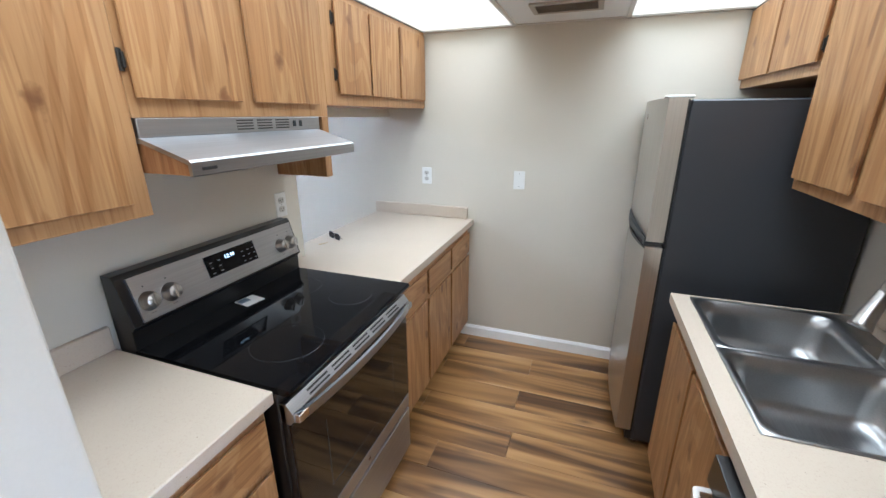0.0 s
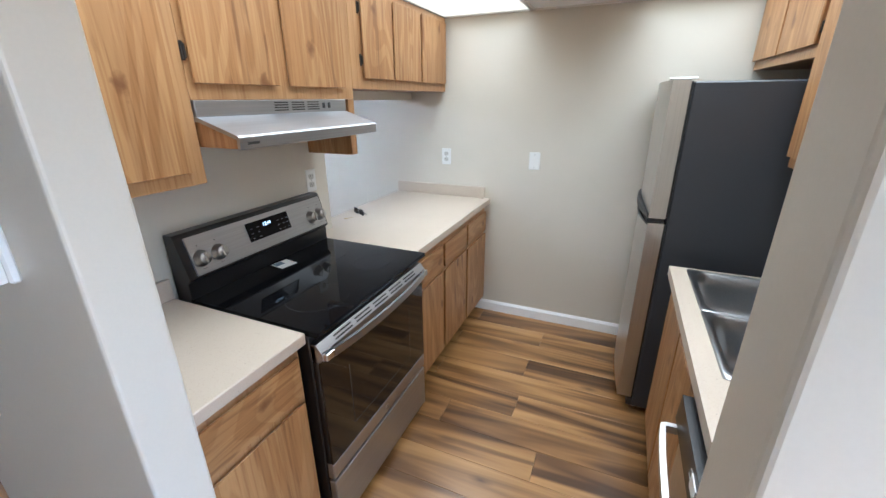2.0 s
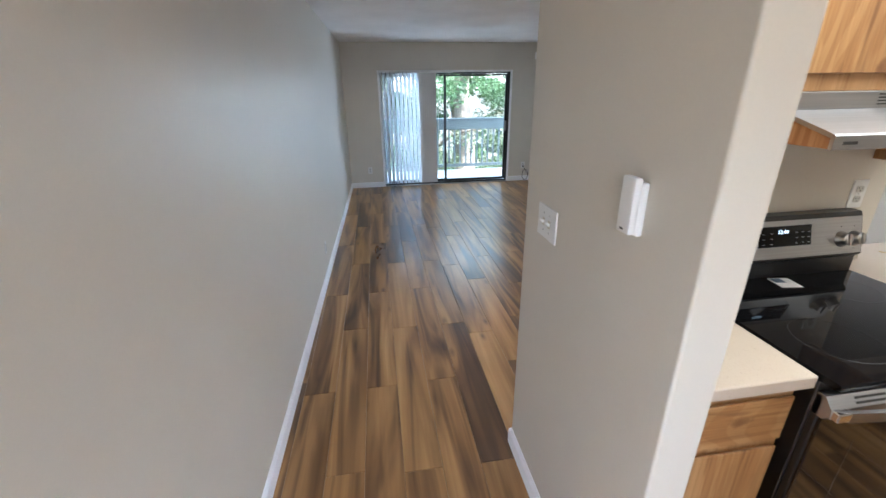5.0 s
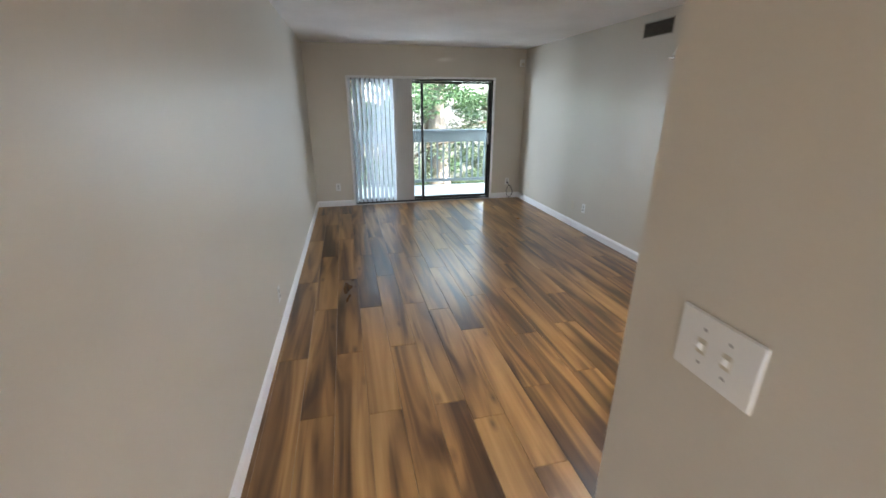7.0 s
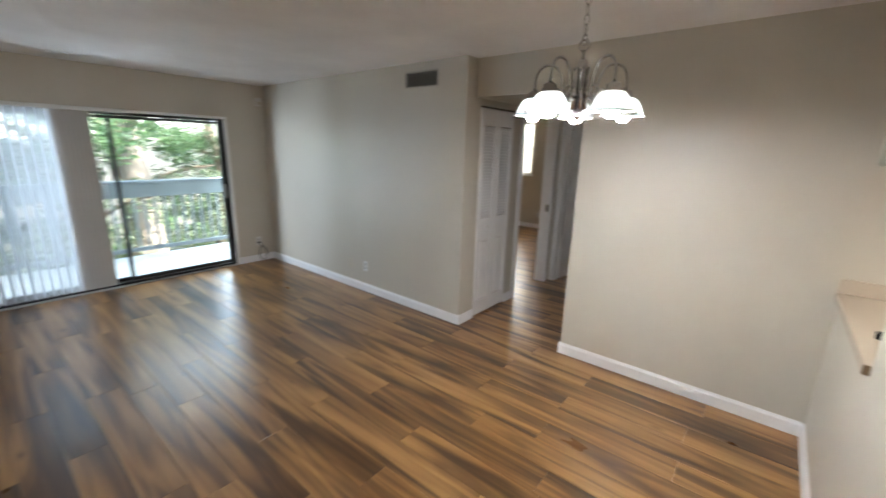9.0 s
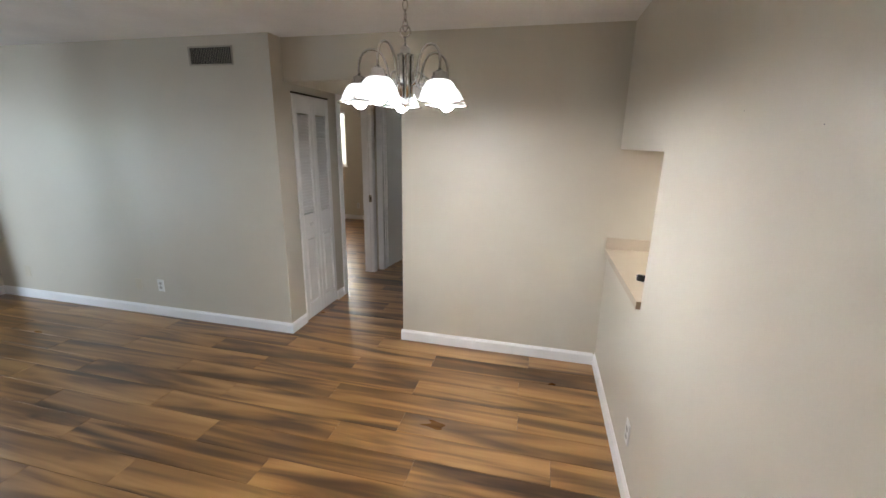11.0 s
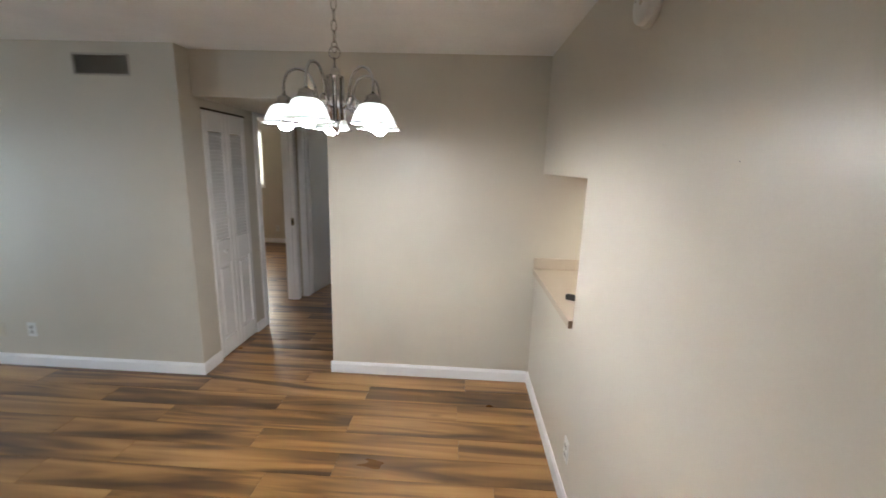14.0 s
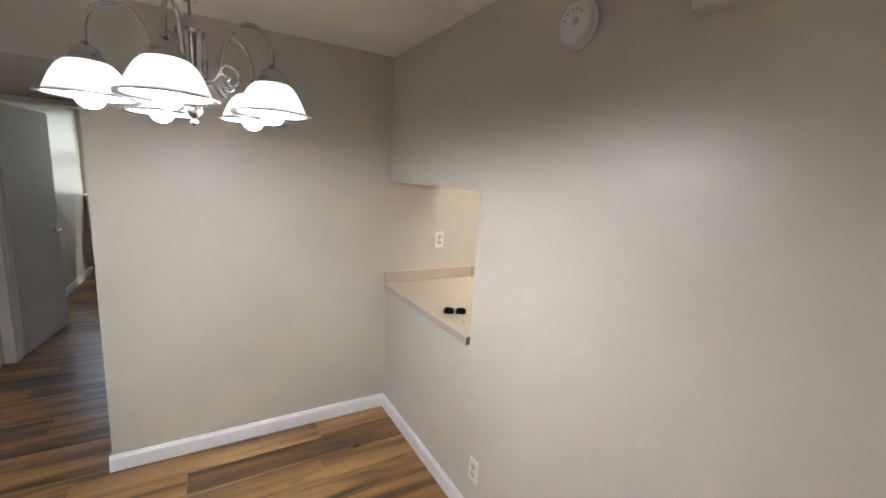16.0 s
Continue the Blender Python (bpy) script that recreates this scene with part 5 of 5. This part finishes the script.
def chime():
    o = thing("door_chime", (XS, 0.93, 2.07), "white door chime box high on the wall", "door chime")
    part("case", bm_box(XS - 0.045, 0.865, 2.07, XS, 0.965, 2.27, 0.006, 2), WHITEP, o)
    for i in range(4):
        part("sound_slot", bm_box(XS - 0.0458, 0.89, 2.2 + i * 0.018, XS - 0.0448, 0.955, 2.204 + i * 0.018), GREYM, o)
chime()

def sensor():
    at = (XW, 2.62, 2.16)
    o = thing("wall_sensor", at, "small white corner sensor under the ceiling", "sensor")
    part("case", bm_box(XW, 2.585, 2.11, XW + 0.05, 2.655, 2.215, 0.012, 2), WHITEP, o)
    part("lens", bm_box(XW + 0.049, 2.598, 2.125, XW + 0.055, 2.642, 2.165, 0.003), IVORY, o)
sensor()

def cable():
    o = thing("coiled_cable", (XW + 0.06, 2.5, 0.0), "black coiled cable hanging from the outlet", "cable")
    pts = []
    for k in range(40):
        t = 2 * math.pi * k / 13
        pts.append((XW + 0.03 + 0.003 * (k % 5) * 0.5, 2.52 + 0.055 * math.cos(t), 0.115 + 0.10 * math.sin(t)))
    pts.append((XW + 0.02, 2.50, 0.24))
    pts.append((XW + 0.012, 2.482, 0.265))
    part("wire", tube(pts, 0.004, 6, 2), DARKP, o)
    part("plug", bm_box(XW + 0.009, 2.466, 0.255, XW + 0.035, 2.492, 0.285, 0.004), DARKP, o)
cable()

def wall_vent():
    x0, x1, z0, z1 = -4.675, -4.28, 2.158, 2.297
    o = thing("wall_vent", ((x0 + x1) / 2, YL, z0), "tan louvred air vent high on the wall", "vent")
    part("frame", boxes([(x0, YL - 0.008, z0, x1, YL, z0 + 0.012), (x0, YL - 0.008, z1 - 0.012, x1, YL, z1), (x0, YL - 0.008, z0 + 0.012, x0 + 0.014, YL, z1 - 0.012), (x1 - 0.014, YL - 0.008, z0 + 0.012, x1, YL, z1 - 0.012)], 0.002), VENTM, o)
    part("backing", boxes([(x0 + 0.014, YL - 0.0015, z0 + 0.012, x1 - 0.014, YL, z1 - 0.012)]), SLOT, o)
    n = 24
    for i in range(n):
        x = x0 + 0.018 + i * (x1 - x0 - 0.036) / n
        part("slat", prism([(x, YL - 0.002), (x + 0.0085, YL - 0.009), (x + 0.0105, YL - 0.009), (x + 0.002, YL - 0.002)], 2, z0 + 0.012, z1 - 0.012), VENTM, o)
wall_vent()

def sunglasses():
    cx, cy, z = -1.38, 2.115, 0.918
    o = thing("sunglasses", (cx, cy, z), "black folded sunglasses lying on the worktop", "sunglasses")
    m = Matrix.Translation((cx, cy, z)) @ Matrix.Rotation(radians(-27), 4, "Z")
    for s in (-1, 1):
        ln = part("lens", placed(prism([(s * 0.033 + a, b) for a, b in ((-0.024, 0.004), (0.024, 0.004), (0.026, 0.022), (0.018, 0.036), (-0.018, 0.036), (-0.026, 0.022))], 1, -0.002, 0.001, 0.001), m), BLACKG, o)
        part("rim", placed(tube([(s * 0.033 + a, 0, b) for a, b in ((-0.025, 0.004), (0.0, 0.003), (0.025, 0.004), (0.027, 0.022), (0.018, 0.037), (-0.018, 0.037), (-0.027, 0.022))], 0.002, 6, 3, closed=True), m), DARKP, ln)
    part("bridge", placed(tube([(-0.009, 0, 0.03), (0, 0.001, 0.033), (0.009, 0, 0.03)], 0.0018, 6, 3), m), DARKP, o)
    part("temple", placed(tube([(0.062, 0.002, 0.03), (0.05, 0.012, 0.02), (0.0, 0.016, 0.012), (-0.05, 0.016, 0.006)], 0.0022, 6, 3), m), DARKP, o)
    part("temple", placed(tube([(-0.062, 0.002, 0.03), (-0.05, 0.02, 0.02), (0.0, 0.024, 0.010), (0.05, 0.024, 0.005)], 0.0022, 6, 3), m), DARKP, o)
    k = thing("key", (-1.395, 2.0, 0.918), "small brass-coloured key on the worktop", "key")
    mk = Matrix.Translation((-1.395, 2.0, 0.9185)) @ Matrix.Rotation(radians(60), 4, "Z")
    part("bow", placed(lathe([(0.011, 0.0), (0.011, 0.002), (0.0, 0.002)], 14), mk), plain("dull_brass", (0.5, 0.38, 0.2), 0.35, 0.9), k)
    part("blade", placed(boxes([(0.009, -0.0035, 0.0, 0.045, 0.0035, 0.002)]), mk), plain("dull_brass_blade", (0.5, 0.38, 0.2), 0.35, 0.9), k)
sunglasses()

def nail_hole(x, y, z, normal):
    m = Matrix.Translation((x, y, z)) @ wall_basis(normal)
    single("nail", placed(lathe([(0.0011, 0.0), (0.0011, 0.0015), (0.0, 0.002)], 8), m), GREYM, (x, y, z), "small dark nail in the painted wall", "nail", "old picture nails")
nail_hole(XS, 1.147, 1.714, (-1, 0, 0))
nail_hole(XS, 0.813, 1.665, (-1, 0, 0))

# ---- outside: ground, trees ----
built("ground", boxes([(-1500, -1500, -3.2, 1500, 1500, -3.0)]), EARTH, "leaf-littered ground below the balcony", "ground")

def leaves(bm_data, centre, spread, count, size, rng):
    verts, faces = bm_data
    for _ in range(count):
        while True:
            q = Vector((rng.uniform(-1, 1), rng.uniform(-1, 1), rng.uniform(-1, 1)))
            if 0.15 < q.length < 1:
                break
        p = Vector(centre) + Vector((q.x * spread[0], q.y * spread[1], q.z * spread[2]))
        a = Vector((rng.uniform(-1, 1), rng.uniform(-1, 1), rng.uniform(-0.7, 0.4))).normalized()
        b = a.cross(Vector((rng.uniform(-1, 1), rng.uniform(-1, 1), rng.uniform(-1, 1)))).normalized()
        s = size * rng.uniform(0.6, 1.5)
        i = len(verts)
        verts += [tuple(p - a * s), tuple(p + b * s * 0.38), tuple(p + a * s), tuple(p - b * s * 0.38)]
        faces.append((i, i + 1, i + 2, i + 3))

def tree(at, height, radius, trunk_mat, leaf_mat, seed, label, clumps=46, low=0.15, size=0.05, spread=2.2, n_leaves=330):
    rng = random.Random(seed)
    t = thing("tree", at, label, "tree", "trees beyond the balcony")
    x, y, z = at
    pts = [(x, y, z)]
    for i in range(1, 7):
        pts.append((x + rng.uniform(-0.12, 0.12) * i * 0.5, y + rng.uniform(-0.12, 0.12) * i * 0.5, z + height * i / 6))
    part("trunk", tube(pts, lambda u: radius * (1.25 - 1.05 * u) * (1 + 0.06 * math.sin(u * 40)), 14, 4), trunk_mat, t)
    vf = ([], [])
    for i in range(7):
        u = rng.uniform(0.35, 0.9)
        a = rng.uniform(0, 2 * math.pi)
        s = Vector(pts[int(u * 6)])
        e = s + Vector((math.cos(a) * spread * 0.9, math.sin(a) * spread * 0.9, height * 0.1))
        part("limb", tube([s, s.lerp(e, 0.5) + Vector((0, 0, 0.2)), e], lambda v: radius * 0.3 * (1 - 0.75 * v), 7, 4), trunk_mat, t)
    for i in range(clumps):
        u = rng.uniform(low, 1.0)
        a = rng.uniform(0, 2 * math.pi)
        r = spread * math.sqrt(rng.uniform(0.02, 1)) * (1.1 - 0.4 * u)
        c = (x + r * math.cos(a), y + r * math.sin(a), z + height * u)
        leaves(vf, c, (rng.uniform(0.35, 0.75), rng.uniform(0.35, 0.75), rng.uniform(0.2, 0.45)), n_leaves, size, rng)
    me = bpy.data.meshes.new("crown")
    base = Vector(at)
    me.from_pydata([tuple(Vector(v) - base) for v in vf[0]], [], vf[1])
    me.materials.append(leaf_mat)
    o = new("crown", me)
    o.parent = t

tree((-13.2, 2.6, -3.0), 9.5, 0.34, BARKL, LEAF, 3, "tall tree with pale peeling bark behind the balcony", 40, 0.5, 0.046, 2.6)
tree((-12.2, 1.35, -3.0), 8.5, 0.22, BARK, LEAF, 4, "brown-barked tree close behind the balcony", 34, 0.5, 0.046, 2.2)
tree((-14.6, 4.8, -3.0), 8.0, 0.2, BARK, LEAF2, 5, "leafy tree behind the balcony", 52, 0.1)
tree((-14.4, 0.2, -3.0), 7.5, 0.18, BARK, LEAF2, 6, "leafy tree behind the balcony", 52, 0.1)
tree((-16.8, 3.0, -3.0), 9.0, 0.2, BARK, LEAF, 8, "dense leafy tree in the second row", 60, 0.08, 0.07, 3.0)
tree((-16.5, -1.6, -3.0), 8.5, 0.2, BARK, LEAF, 9, "dense leafy tree in the second row", 60, 0.08, 0.07, 3.0)
tree((-16.0, 7.0, -3.0), 9.0, 0.2, BARK, LEAF, 10, "dense leafy tree in the second row", 60, 0.08, 0.07, 3.0)
tree((-13.6, -2.6, -3.0), 7.0, 0.16, BARK, LEAF, 11, "leafy tree behind the balcony", 50, 0.1)

def shrubs():
    rng = random.Random(21)
    vf = ([], [])
    for i in range(130):
        c = (rng.uniform(-15, -10.6), rng.uniform(-4, 8.5), rng.uniform(-2.8, 0.6))
        leaves(vf, c, (0.5, 0.5, 0.4), 240, 0.045, rng)
    me = bpy.data.meshes.new("shrubs")
    me.from_pydata(vf[0], [], vf[1])
    me.materials.append(LEAF2)
    tagged(new("shrubs", me), "mixed green shrubs below and beyond the railing", "shrub", kind="stuff")
shrubs()

# ---- floor planks ----
def plank_mesh(length, width):
    b, top, bot, ch = 0.0016, 0.0, -0.012, 0.0014
    bm = bmesh.new()
    hx, hy = length / 2 - 0.0004, width / 2 - 0.0004
    lo = [bm.verts.new((sx * hx, sy * hy, bot)) for sx, sy in ((-1, -1), (1, -1), (1, 1), (-1, 1))]
    mid = [bm.verts.new((sx * hx, sy * hy, top - ch)) for sx, sy in ((-1, -1), (1, -1), (1, 1), (-1, 1))]
    up = [bm.verts.new((sx * (hx - b), sy * (hy - b), top)) for sx, sy in ((-1, -1), (1, -1), (1, 1), (-1, 1))]
    for q, w in ((lo, mid), (mid, up)):
        for i in range(4):
            j = (i + 1) % 4
            bm.faces.new((q[i], q[j], w[j], w[i]))
    bm.faces.new(up)
    return mesh_of("plank", bm, PLANK)

def floor():
    f = built("floor", boxes([(-7.51, -0.95, -0.25, 1.7, 7.9, -0.013)]), SLOT, "wood-look plank floor in mixed browns", "floor")
    W, LEN = 0.1785, 1.216
    starts = {0: -2.67, 1: -2.015, 2: -2.70, 3: -2.0, 4: -2.68, 5: -3.03, 13: -1.387, 14: -2.005, 15: -1.396, 16: -1.995, 17: -1.433, 18: -1.995}
    rng = random.Random(7)
    shared = {}
    for k in range(-30, 20):
        y0 = 2.48 - W * k
        y1 = y0 + W
        s = starts.get(k, (-2.0 if k % 2 else -2.6) + rng.uniform(-0.25, 0.25))
        yc = (y0 + y1) / 2
        if yc < YN:
            spans = [(XW, 1.6)]
        elif yc < 4.70:
            spans = [(-4.09, -3.01)]
        else:
            spans = [(-7.39, -4.12), (-4.02, -1.5)]
        if 3.7 < yc < 4.70:
            spans.append((-7.39, -4.09))
        lo = max(y0, -0.80)
        for a, b in spans:
            x = s - LEN * math.ceil((s - a) / LEN)
            while x < b:
                p0, p1 = max(x, a), min(x + LEN, b)
                x += LEN
                if p1 - p0 < 0.02:
                    continue
                key = (round(p1 - p0, 4), round(y1 - lo, 4))
                if key not in shared:
                    shared[key] = plank_mesh(*key)
                o = new("plank", shared[key])
                o.location = ((p0 + p1) / 2, (lo + y1) / 2, 0)
                o.parent = f
floor()
